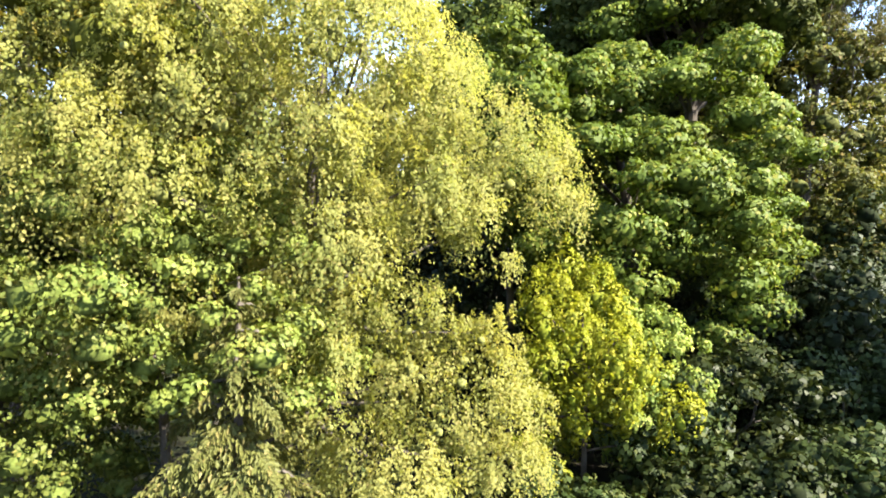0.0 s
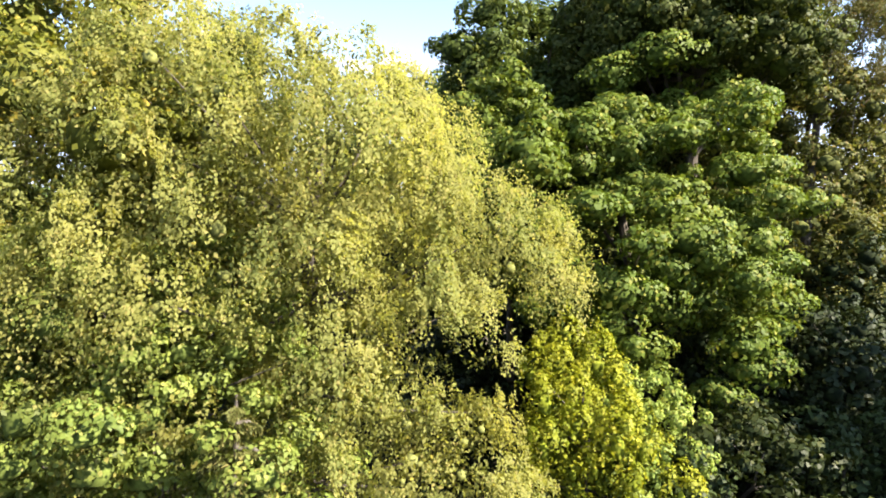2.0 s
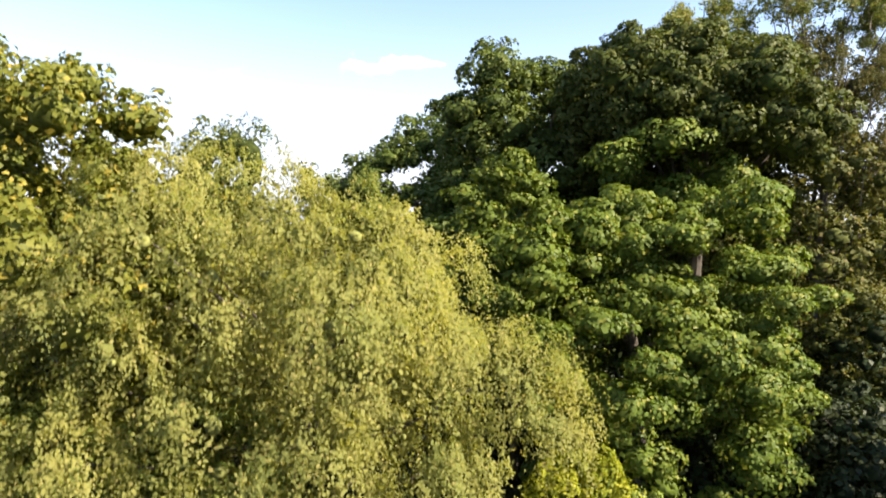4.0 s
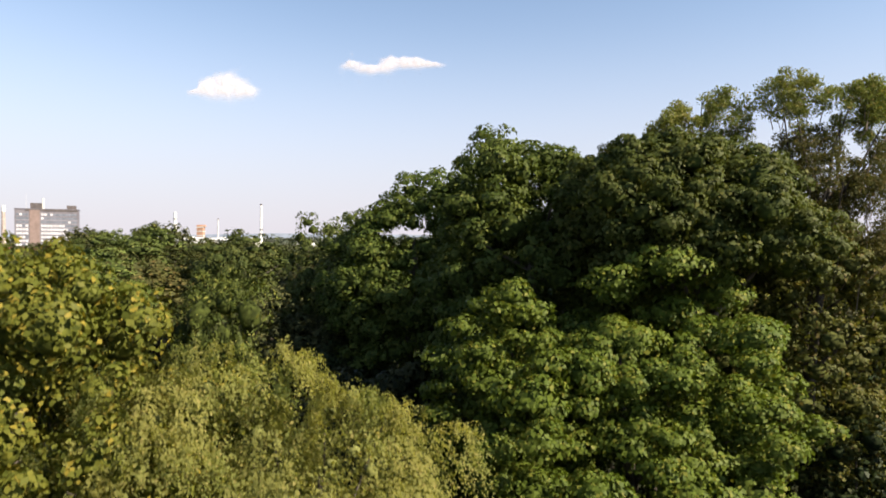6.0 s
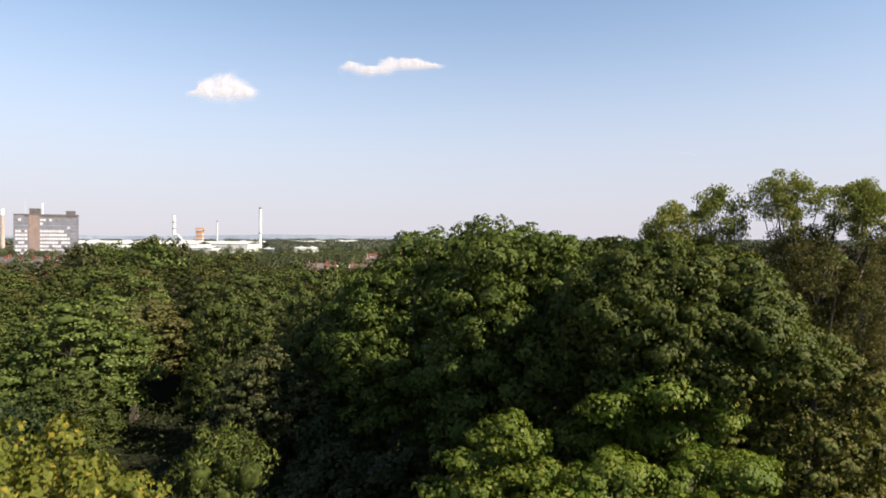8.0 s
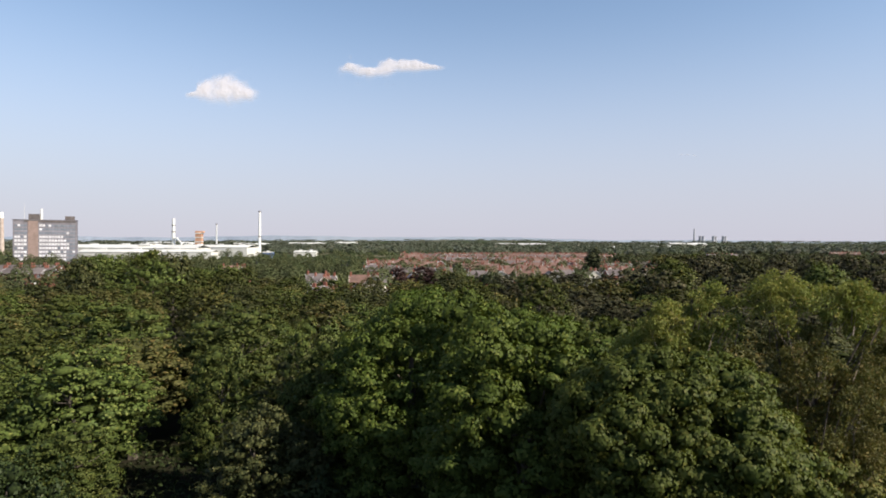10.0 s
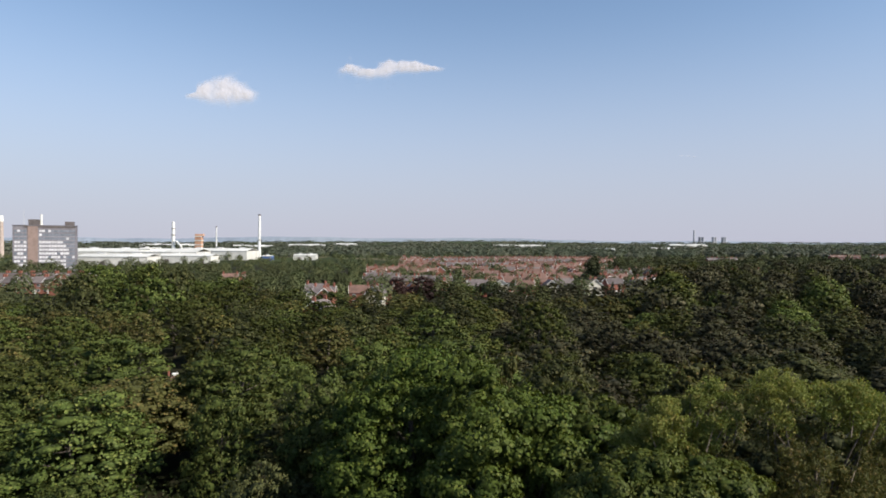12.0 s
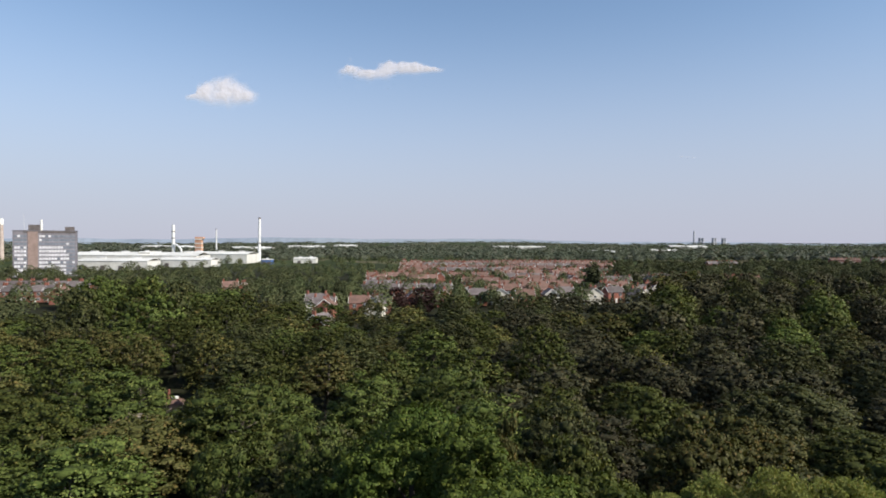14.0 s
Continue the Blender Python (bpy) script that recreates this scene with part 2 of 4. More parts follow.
def clump_leaves(rng, centres, radii, n, leaf, aspect=0.72, upward=0.15, droop=0.4, tufts=13, tuft=0.34, core_size=1.0, depth=0.18, skin_share=0.2, calm=0.0):
    """Leaves in small tufts over the free sides of flattened clumps, round dense inner cores."""
    k = len(centres)
    up = np.array([0, 0, 1.0])
    d0 = unit(rng.normal(size=(k * tufts, 3)))
    d0[:, 2] = np.where((d0[:, 2] < -0.1) & (rng.random(k * tufts) < 0.7), -d0[:, 2], d0[:, 2])
    pc = np.repeat(np.arange(k), tufts)
    sub = centres[pc] + d0 * radii[pc] * (0.66 + 0.3 * rng.random((k * tufts, 1)))
    sr = radii[pc] * tuft * (0.7 + 0.6 * rng.random((k * tufts, 1)))
    sr[:, 2] = np.maximum(sr[:, 2], sr[:, 0] * 0.7)
    area = sr[:, 0] ** 2
    m = int(n * 2.6)
    pick = rng.choice(k * tufts, m, p=area / area.sum())
    d = unit(rng.normal(size=(m, 3)) + d0[pick] * 0.8 + up * 0.3)
    d[:, 2] = np.where((d[:, 2] < -0.2) & (rng.random(m) < 0.5), -d[:, 2], d[:, 2])
    pos = sub[pick] + d * sr[pick] * (0.82 + 0.3 * rng.random(m) ** 1.5)[:, None]
    # the rest of the clump's skin, between the tufts
    half = int(m * skin_share)
    skin = rng.normal(size=(half, 3))
    skin[:, 2] = np.where((skin[:, 2] < 0) & (rng.random(half) < 0.35), -skin[:, 2], skin[:, 2])
    skin = unit(skin)
    big = radii[:, 0] ** 2
    own = rng.choice(k, half, p=big / big.sum())
    order = rng.permutation(m)[:half]
    pick[order] = own * tufts
    d[order] = skin
    pos[order] = centres[own] + skin * radii[own] * (1.02 - depth * rng.random(half))[:, None]
    d0 = np.concatenate([d0, np.zeros((1, 3))])
    lean = pick.copy()
    lean[order] = k * tufts
    free = np.flatnonzero(outside(pos, pc[pick], centres, radii, 0.92))[:n]
    pick, d, pos = lean[free], d[free], pos[free]
    n = len(free)
    normal = unit(d * 0.75 + d0[pick] * 0.25 + up * upward + rng.normal(size=(n, 3)) * 0.33)
    way = unit(np.cross(normal, rng.normal(size=(n, 3)))) + d * 0.3 - up * droop * rng.random((n, 1))
    size = leaf * (0.65 + 0.7 * rng.random(n))
    crown = unit((pos - centres.mean(0)) / (np.ptp(centres, 0) + 0.1))
    facing = unit(normal * (0.55 - 0.35 * calm) + d * 0.4 + d0[pick] * 0.15 + crown * (0.25 + 0.7 * calm) + up * 0.08)
    # coarser leaves that fill the inside of each clump
    q = n // 6
    pk = rng.integers(0, k, q)
    inner = unit(rng.normal(size=(q, 3)))
    deep = centres[pk] + inner * radii[pk] * (0.5 + 0.3 * rng.random((q, 1)))
    sq = leaf * 1.5 * (0.7 + 0.6 * rng.random(q))
    turned = unit(inner + rng.normal(size=(q, 3)) * 0.4)
    pos, way, normal = np.concatenate([pos, deep]), np.concatenate([way, np.cross(turned, rng.normal(size=(q, 3)))]), np.concatenate([normal, turned])
    size, facing = np.concatenate([size, sq]), np.concatenate([facing, turned])
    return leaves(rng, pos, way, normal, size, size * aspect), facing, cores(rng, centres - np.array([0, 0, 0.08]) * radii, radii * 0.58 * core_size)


def crown_clumps(rng, k, radius, base, top, size=0.27, flat=0.55, bottom=-0.45, lump=0.22, inner=0.38, narrow=0.12):
    """Clump centres over an uneven egg-shaped crown, and some inside it."""
    zc = base + (top - base) * 0.45
    k = int(k * max(1.0, (top - base) / (2.0 * radius)) * 1.35)
    gold = np.arange(k) * 2.39996 + rng.random() * 6
    z = bottom + (1 - bottom) * (np.arange(k) + rng.random(k)) / k
    r = np.sqrt(np.clip(1 - z * z, 0, 1))
    d = np.stack([np.cos(gold) * r, np.sin(gold) * r, z], 1)
    ph = rng.random(6) * 6
    swell = 1 + lump * (np.sin(d[:, 0] * 3.1 + ph[0]) * np.sin(d[:, 1] * 2.7 + ph[1]) + 0.6 * np.sin(d[:, 2] * 4.3 + ph[2] + d[:, 0] * 3)) + rng.normal(size=k) * 0.03
    deep = np.where(rng.random(k) < inner, 0.5 + 0.22 * rng.random(k), 0.8 + 0.13 * rng.random(k))
    h = np.where(d[:, 2] > 0, top - zc, zc - base)
    taper = np.stack([1 - narrow * np.maximum(z, 0), 1 - narrow * np.maximum(z, 0), np.ones(k)], 1)
    c = d * taper * (swell * deep)[:, None] * np.stack([np.full(k, radius), np.full(k, radius), h], 1)
    c[:, 2] += zc
    s = radius * size * (0.5 + 0.6 * rng.random(k) ** 1.3)
    reach = (c[:, 2] + s * flat * 1.25).max()
    c[:, 2] = zc + (c[:, 2] - zc) * np.where(c[:, 2] > zc, (top - zc) / (reach - zc), 1.0)
    return c, np.stack([s, s, s * flat], 1), np.array([0, 0, zc])


def trunk_runs(rng, top, base, thick, centres, limbs, bend=0.3):
    """A leaning, tapered trunk and limbs that reach out to clumps."""
    n = 7
    zs = np.linspace(-0.3, base + (top - base) * 0.72, n)
    sway = np.cumsum(rng.normal(size=(n, 2)) * bend, 0) * np.linspace(0, 0.6, n)[:, None]
    line = [((sway[i, 0], sway[i, 1], zs[i]), thick * (1.25 if i == 0 else 1 - 0.8 * i / n)) for i in range(n)]
    runs = []
    for j in rng.choice(len(centres), min(limbs, len(centres)), replace=False):
        i = int(np.clip(np.searchsorted(zs, centres[j, 2] * 0.72), 2, n - 1))
        a, b = np.array(line[i][0]), centres[j]
        mid = a * 0.5 + b * 0.5 + np.array([0, 0, -0.06 * np.linalg.norm(b - a)]) + rng.normal(size=3) * 0.12
        t = line[i][1] * 0.55
        runs.append([(a, t), (mid, t * 0.6), (b, t * 0.18)])
    return line, runs


def broad_tree(name, place, top, radius, base, leaf_key, n, leaf, label, seed, k=80, size=0.27, flat=0.55, limbs=9, thick=0.3,
               bark=None, lump=0.22, upward=0.15, droop=0.4, group="", bottom=-0.45, split=True, category="tree", aspect=0.74, tufts=13, tuft=0.34, core_size=1.0, depth=0.18, narrow=0.12, calm=0.0):
    rng = np.random.default_rng(seed)
    c, r, hub = crown_clumps(rng, k, radius, base, top, size, flat, bottom, lump, narrow=narrow)
    t = thing(name, place, label, category, group)
    line, runs = trunk_runs(rng, top, base, thick, c, limbs)
    wood = bark or BARK
    if split:
        part("trunk", mesh_np("trunk", *tubes([line], 9), wood), parent=t)
        for run in runs:
            part("limb", mesh_np("limb", *tubes([run], 6), wood), parent=t)
    else:
        part("trunk", mesh_np("trunk", *tubes([line] + runs, 5), wood), parent=t)
    shell, facing, core = clump_leaves(rng, c, r, n, leaf, aspect, upward, droop, tufts, tuft, core_size, depth, calm=calm)
    part("crown", two_tone("crown", shell, core, LEAF[leaf_key], SHADE_CORE[LEAF[leaf_key].name], facing), parent=t)
    return t


def open_ash(place, top, lobes, twigs, label, seed, leaf=0.12, per=120, leaf_key="ash", lower_key="ash_brown"):
    """An open ash: feathery rounded sub-crowns (dx, dy, height, radius, depth) on bare forking limbs, thin brown foliage below them."""
    rng = np.random.default_rng(seed)
    t = thing("ash_tree", place, label, "tree")
    zs = np.linspace(-0.3, top * 0.72, 6)
    sway = np.cumsum(rng.normal(size=(6, 2)) * 0.18, 0)
    line = [((sway[i, 0], sway[i, 1], zs[i]), 0.3 * (1.2 if i == 0 else 1 - 0.13 * i)) for i in range(6)]
    part("trunk", mesh_np("trunk", *tubes([line], 9), BARK), parent=t)
    heads, owner = [], []
    for dx, dy, z, rad, dep, lower in lobes:
        a = np.array(line[5 if z > top * 0.8 else 4 if z > top * 0.68 else 3][0])
        b = np.array([dx, dy, z])
        for f in range(2):
            e = b + rng.normal(size=3) * np.array([rad, rad, dep]) * 0.4
            mid = a * 0.45 + e * 0.55 + np.array([0, 0, -0.4]) + rng.normal(size=3) * 0.2
            part("limb", mesh_np("limb", *tubes([[(a, 0.08), (mid, 0.05), (e, 0.015)]], 5), BARK), parent=t)
        k = int(14 + 20 * rad * dep)
        d = unit(rng.normal(size=(k, 3)) + np.array([0, 0, 0.35]))
        heads.append(b + d * np.array([rad, rad, dep]) * (0.45 + 0.5 * rng.random((k, 1))))
        owner.append(np.full(k, lower))
    heads, owner = np.concatenate(heads), np.concatenate(owner)
    for j in rng.choice(len(heads), min(twigs, len(heads)), replace=False):
        e = heads[j] + np.array([0, 0, 0.25])
        a = heads[j] * np.array([0.75, 0.75, 1]) + np.array([0, 0, -1.1]) + rng.normal(size=3) * 0.3
        part("twig", mesh_np("twig", *tubes([[(a, 0.026), (a * 0.5 + e * 0.5 + rng.normal(size=3) * 0.12, 0.016), (e, 0.005)]], 4), TWIG), parent=t)
    for lower, key in ((0, leaf_key), (1, lower_key)):
        own = heads[owner == lower]
        if not len(own):
            continue
        n = int(per * (0.75 if lower else 1.0))
        pick = np.repeat(np.arange(len(own)), n)
        d = unit(rng.normal(size=(len(pick), 3)) + np.array([0, 0, 0.35]))
        size = 0.26 + 0.28 * rng.random(len(own))
        pos = own[pick] + d * (size[pick] * rng.random(len(pick)) ** 0.45)[:, None] * np.array([1.0, 1.0, 0.8])
        normal = unit(d * 0.6 + rng.normal(size=d.shape) * 0.45 + np.array([0, 0, 0.35]))
        sz = leaf * (0.6 + 0.8 * rng.random(len(pick)))
        part("crown", mesh_np("crown", *leaves(rng, pos, rng.normal(size=d.shape) + np.array([0, 0, -0.35]), normal, sz, sz * 0.5), LEAF[key]), parent=t,
             label="thin browning foliage" if lower else "")
    return t


# ---- ground ----
def ground_height(x, y):
    r = np.hypot(x, y)
    far = np.clip((r - 1800) / 2600, 0, 1)
    a = np.arctan2(x, y)
    hills = 16 + 10 * np.sin(a * 3.1 + 0.6) + 6 * np.sin(a * 7.3 + 1.9) + 3 * np.sin(a * 17.0)
    return far * far * np.maximum(hills, 4) + 0.25 * np.sin(x * 0.11) * np.sin(y * 0.09) * np.clip(r / 12, 0, 1) * np.clip(1 - (r - 150) / 60, 0, 1)


def ground_material():
    m, nodes, links, out = shader("ground")
    co = nodes.new("ShaderNodeTexCoord")
    soil = mixed(nodes, links, noisy(nodes, links, 0.9, 5.0), (0.02, 0.017, 0.012), (0.018, 0.023, 0.010))
    vor = nodes.new("ShaderNodeTexVoronoi")
    vor.inputs["Scale"].default_value = 0.006
    links.new(co.outputs["Object"], vor.inputs["Vector"])
    ramp = nodes.new("ShaderNodeValToRGB")
    ramp.color_ramp.interpolation = "CONSTANT"
    for at, c in ((0.0, (0.036, 0.046, 0.02, 1)), (0.45, (0.05, 0.062, 0.026, 1)), (0.65, (0.12, 0.105, 0.07, 1)), (0.78, (0.042, 0.053, 0.023, 1))):
        e = ramp.color_ramp.elements.new(at)
        e.color = c
    sep = nodes.new("ShaderNodeSeparateColor")
    links.new(vor.outputs["Color"], sep.inputs["Color"])
    links.new(sep.outputs[0], ramp.inputs["Fac"])
    fields = mixed(nodes, links, noisy(nodes, links, 0.05, 4.0), ramp.outputs["Color"], mixed(nodes, links, 1.0, ramp.outputs["Color"], (0.7, 0.78, 0.7), "MULTIPLY"))
    ln = nodes.new("ShaderNodeVectorMath")
    ln.operation = "LENGTH"
    links.new(co.outputs["Object"], ln.inputs[0])
    r = nodes.new("ShaderNodeMapRange")
    r.inputs["From Min"].default_value, r.inputs["From Max"].default_value = 600, 900
    links.new(ln.outputs["Value"], r.inputs["Value"])
    p = nodes.new("ShaderNodeBsdfPrincipled")
    p.inputs["Roughness"].default_value = 0.95
    p.inputs["Specular IOR Level"].default_value = 0.05
    links.new(mixed(nodes, links, r.outputs["Result"], soil, fields), p.inputs["Base Color"])
    links.new(p.outputs[0], out.inputs["Surface"])
    return m


rings = np.concatenate([[0.0], np.geomspace(3, 4900, 70)])
spokes = 180
aa = np.linspace(0, 2 * np.pi, spokes, endpoint=False)
gx, gy = rings[:, None] * np.sin(aa), rings[:, None] * np.cos(aa)
gv = np.stack([gx, gy, ground_height(gx, gy)], -1).reshape(-1, 3)
gf = [(i * spokes + j, i * spokes + (j + 1) % spokes, (i + 1) * spokes + (j + 1) % spokes, (i + 1) * spokes + j)
      for i in range(len(rings) - 1) for j in range(spokes)]
ground = part("ground", mesh_np("ground", gv, np.array(gf)[:, ::-1], ground_material()))
ground.data.shade_smooth()
tagged(ground, "dark woodland soil running out into far fields", "ground", kind="structure")

# ---- the near trees ----
def weeping_birch(place, top, lobes, n_strands, label, seed):
    """lobes: (dx, dy, radius, base, top) domes, from which leafy strands hang."""
    rng = np.random.default_rng(seed)
    t = thing("weeping_birch", place, label, "tree")
    # smaller weeping domes over the outside of each lobe
    domes = []
    for dx, dy, rad, base, tp in lobes:
        k = int(6 + 3.8 * rad * rad)
        g = np.arange(k) * 2.39996 + rng.random() * 6
        z = -0.55 + 1.53 * (np.arange(k) + rng.random(k)) / k
        r = np.sqrt(np.clip(1 - z * z, 0, 1))
        h = tp - base
        for q in range(k):
            s = (0.8 + 0.2 * rng.random())
            domes.append((dx + math.cos(g[q]) * r[q] * rad * s, dy + math.sin(g[q]) * r[q] * rad * s, base + h * 0.42 + h * 0.5 * z[q] * s, 0.42 + 0.75 * rng.random() ** 1.3, math.cos(g[q]) * r[q], math.sin(g[q]) * r[q]))
    domes = np.array(domes)
    hubs = domes[:, :3]
    weight = domes[:, 3] ** 2
    # sprays: heads over the free upper sides of the domes, each with a bunch of hanging strands
    h = n_strands // 4
    own = rng.choice(len(domes), h, p=weight / weight.sum())
    d = unit(rng.normal(size=(h, 3)) + np.stack([domes[own, 4], domes[own, 5], np.full(h, 0.45)], 1) * 0.8)
    d[:, 2] = np.abs(d[:, 2]) * np.where(rng.random(h) < 0.8, 1, -0.5)
    R = domes[own, 3][:, None] * np.array([1, 1, 0.75])
    head = domes[own, :3] + d * R * (0.78 + 0.34 * rng.random((h, 1)))
    free = np.flatnonzero(outside(head, own, hubs, domes[:, 3:4] * np.array([1, 1, 0.8]), 0.88))
    own, d, head = own[free], d[free], head[free]
    m = n_strands
    pick = rng.integers(0, len(head), m)
    dd = unit(d[pick] + rng.normal(size=(m, 3)) * 0.3)
    start = head[pick] + rng.normal(size=(m, 3)) * np.array([0.12, 0.12, 0.05])
    out = unit(dd * np.array([1, 1, 0.15]) + rng.normal(size=(m, 3)) * 0.25)
    reach = 0.3 + 0.85 * rng.random(len(head)) ** 1.2
    length = domes[own[pick], 3] * reach[pick] * (0.6 + 0.7 * rng.random(m))
    rise = np.where(dd[:, 2] > 0.7, 0.3, 0.1) * rng.random(m)
    per = 22
    s = np.sort(rng.random((m, per)), 1)
    x = start[:, None] + out[:, None] * (length[:, None] * 0.5 * np.sqrt(s))[..., None]
    x[..., 2] += rise[:, None] * np.sin(s * 2.2) - length[:, None] * s ** 1.6
    pos = x.reshape(-1, 3) + rng.normal(size=(m * per, 3)) * 0.035
    way = np.repeat(out, per, 0) * 0.4 + rng.normal(size=(m * per, 3)) * 0.5 + np.array([0, 0, -0.7])
    normal = unit(np.repeat(dd, per, 0) * 0.8 + rng.normal(size=(m * per, 3)) * 0.35 + np.array([0, 0, 0.3]))
    sz = 0.053 * (0.6 + 0.8 * rng.random(m * per))
    pieces = [leaves(rng, pos, way, normal, sz, sz * 0.72)]
    facing = unit(normal * 0.5 + np.repeat(dd, per, 0) * 0.55 + np.array([0, 0, 0.3]))
    q = 26000
    pk = rng.choice(len(domes), q, p=weight / weight.sum())
    sz = 0.085 * (0.7 + 0.6 * rng.random(q))
    deep = domes[pk, :3] + unit(rng.normal(size=(q, 3))) * domes[pk, 3:4] * (0.35 + 0.5 * rng.random((q, 1)))
    pieces.append(leaves(rng, deep, rng.normal(size=(q, 3)) + np.array([0, 0, -0.8]), unit(rng.normal(size=(q, 3)) + np.array([0, 0, 0.5])), sz, sz * 0.6))
    facing = np.concatenate([facing, unit(deep - domes[pk, :3] + rng.normal(size=(q, 3)) * 0.2 + np.array([0, 0, 0.2]))])
    line, runs = trunk_runs(rng, top, 3.0, 0.2, hubs, 34, 0.25)
    part("trunk", mesh_np("trunk", *tubes([line], 9), BARK), parent=t)
    for run in runs:
        part("limb", mesh_np("limb", *tubes([run], 6), BARK), parent=t)
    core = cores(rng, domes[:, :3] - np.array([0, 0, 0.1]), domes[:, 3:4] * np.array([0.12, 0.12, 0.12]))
    part("crown", two_tone("crown", merged(pieces), core, LEAF["birch"], SHADE_CORE["birch_leaf"], facing), parent=t)
    return t


weeping_birch((-3.2, 12.2, 0), 12.0, [(-0.3, 0, 3.7, 4.6, 11.7), (-1.2, -1.4, 2.7, 3.4, 9.4), (2.1, -0.8, 1.9, 2.4, 8.2), (4.35, 0.1, 0.9, 6.2, 8.4), (-3.0, 0.6, 2.3, 5.0, 10.8), (1.2, 0.5, 1.9, 6.5, 11.4),
                                                (0.9, -2.0, 1.8, 6.0, 11.2), (-1.7, -2.2, 1.8, 6.5, 11.0), (1.7, -2.0, 1.6, 1.4, 5.8), (3.3, -1.2, 1.2, 0.6, 5.0), (-1.5, 0.3, 1.7, 8.6, 11.9)],
              13500, "weeping birch with hanging strands of pale yellow-green leaves", 3)
broad_tree("alder_tree", (-6.6, 9.7, 0), 8.6, 2.8, 0.6, "alder", 28000, 0.078, "small-leaved alder with glossy mid-green foliage beside the birch", 5, k=75, size=0.2, flat=0.8, lump=0.2, thick=0.14, bottom=-0.8)
broad_tree("alder_tree", (-4.3, 9.9, 0), 7.9, 2.7, 2.2, "alder", 28000, 0.075, "small-leaved alder grown into the front of the birch", 6, k=75, size=0.2, flat=0.7, lump=0.25, thick=0.12, bottom=-0.7, core_size=0.7)
broad_tree("maple_tree", (-8.6, 12.7, 0), 15.1, 4.6, 1.0, "maple", 52000, 0.125, "field maple with yellowing tips on its green crown", 7, k=84, size=0.21, flat=0.85, lump=0.1, thick=0.3, bottom=-0.7)
broad_tree("olive_willow", (-5.8, 15.9, 0), 13.4, 1.75, 4.0, "olive", 17000, 0.11, "slim grey-green willow with upright shoots between broader trees", 9, k=34, size=0.36, flat=1.4, lump=0.15, thick=0.1, bottom=-0.8, aspect=0.4, upward=0.0, droop=-0.6)
broad_tree("golden_shrub", (3.2, 13.9, 0), 6.1, 1.9, 0.3, "golden", 17000, 0.08, "golden-leaved shrub bright yellow in the sun below the birch", 11, k=34, size=0.22, flat=1.7, lump=0.4, core_size=0.6, tufts=10, thick=0.08, category="shrub", bottom=-0.85)
broad_tree("golden_shrub", (4.4, 14.1, 0), 4.9, 1.3, 0.2, "alder", 9000, 0.08, "yellow-green shrub beside the brighter golden one", 12, k=30, size=0.24, flat=1.3, lump=0.3, thick=0.07, category="shrub", bottom=-0.85, core_size=0.6)
broad_tree("sycamore_tree", (5.9, 19.4, 0), 14.0, 5.4, 1.4, "sycamore", 84000, 0.125, "broad sycamore with tiers of bright green leaf clumps", 13, k=100, size=0.2, flat=0.6, thick=0.3, limbs=16, bottom=-0.75, lump=0.22, narrow=0.0)
broad_tree("sycamore_tree", (2.1, 18.9, 0), 12.9, 2.7, 4.5, "sycamore", 24000, 0.125, "slimmer bright green sycamore leaning out beside the broad one", 14, k=70, size=0.26, flat=0.55, thick=0.16, limbs=10, bottom=-0.6, lump=0.18)
broad_tree("oak_tree", (8.9, 23.2, 0), 18.2, 5.0, 11.0, "green_oak", 60000, 0.135, "tall oak with a dense olive-green crown behind the sycamore", 17, k=110, size=0.2, flat=0.75, thick=0.4, limbs=14, bottom=-0.4, lump=0.1)
broad_tree("lime_tree", (9.4, 31.0, 0), 18.4, 4.4, 8.0, "chestnut", 13000, 0.21, "tall dark green lime tree behind the oak", 18, k=50, size=0.26, flat=0.8, thick=0.35, limbs=8, bottom=-0.6, lump=0.12)
broad_tree("horse_chestnut_tree", (4.4, 29.3, 0), 19.3, 5.5, 5.0, "chestnut", 54000, 0.165, "large dark green horse chestnut standing partly in shade", 19, k=84, size=0.22, flat=0.75, thick=0.5, limbs=12, bottom=-0.55, lump=0.08, narrow=0.05)
broad_tree("horse_chestnut_tree", (-2.3, 42.4, 0), 18.8, 6.2, 2.0, "chestnut", 38000, 0.2, "large dark green horse chestnut at the wood's edge", 23, k=66, size=0.24, flat=0.75, thick=0.5, limbs=10, bottom=-0.75, lump=0.08, narrow=0.0)
open_ash((10.6, 25.6, 0), 20.3, [(-1.5, 0, 18.6, 1.2, 1.1, 0), (0.8, 0.2, 19.0, 1.25, 1.3, 0), (-0.4, 0.8, 17.6, 1.7, 1.0, 0), (-2.2, 0.5, 17.4, 1.0, 0.9, 0), (0.6, 0, 16.2, 1.6, 1.3, 1)],
         36, "slender ash with feathery olive foliage behind the oak", 30)
open_ash((14.2, 24.9, 0), 21.0, [(-0.5, 0, 19.6, 1.25, 1.3, 0), (2.0, 0, 19.5, 1.3, 1.2, 0), (3.4, 0.6, 18.9, 1.2, 1.2, 0), (0.6, 0.6, 17.8, 1.8, 1.0, 1), (1.0, -0.2, 16.4, 1.9, 1.4, 1), (2.6, 0, 15.6, 1.9, 1.6, 1), (0.2, 0, 14.4, 1.6, 1.5, 1), (2.6, -0.4, 13.2, 1.8, 1.4, 1), (3.8, 0.4, 17.2, 1.4, 1.2, 1)],
         70, "tall open ash with feathery crown tufts and bare brown twigs", 31)
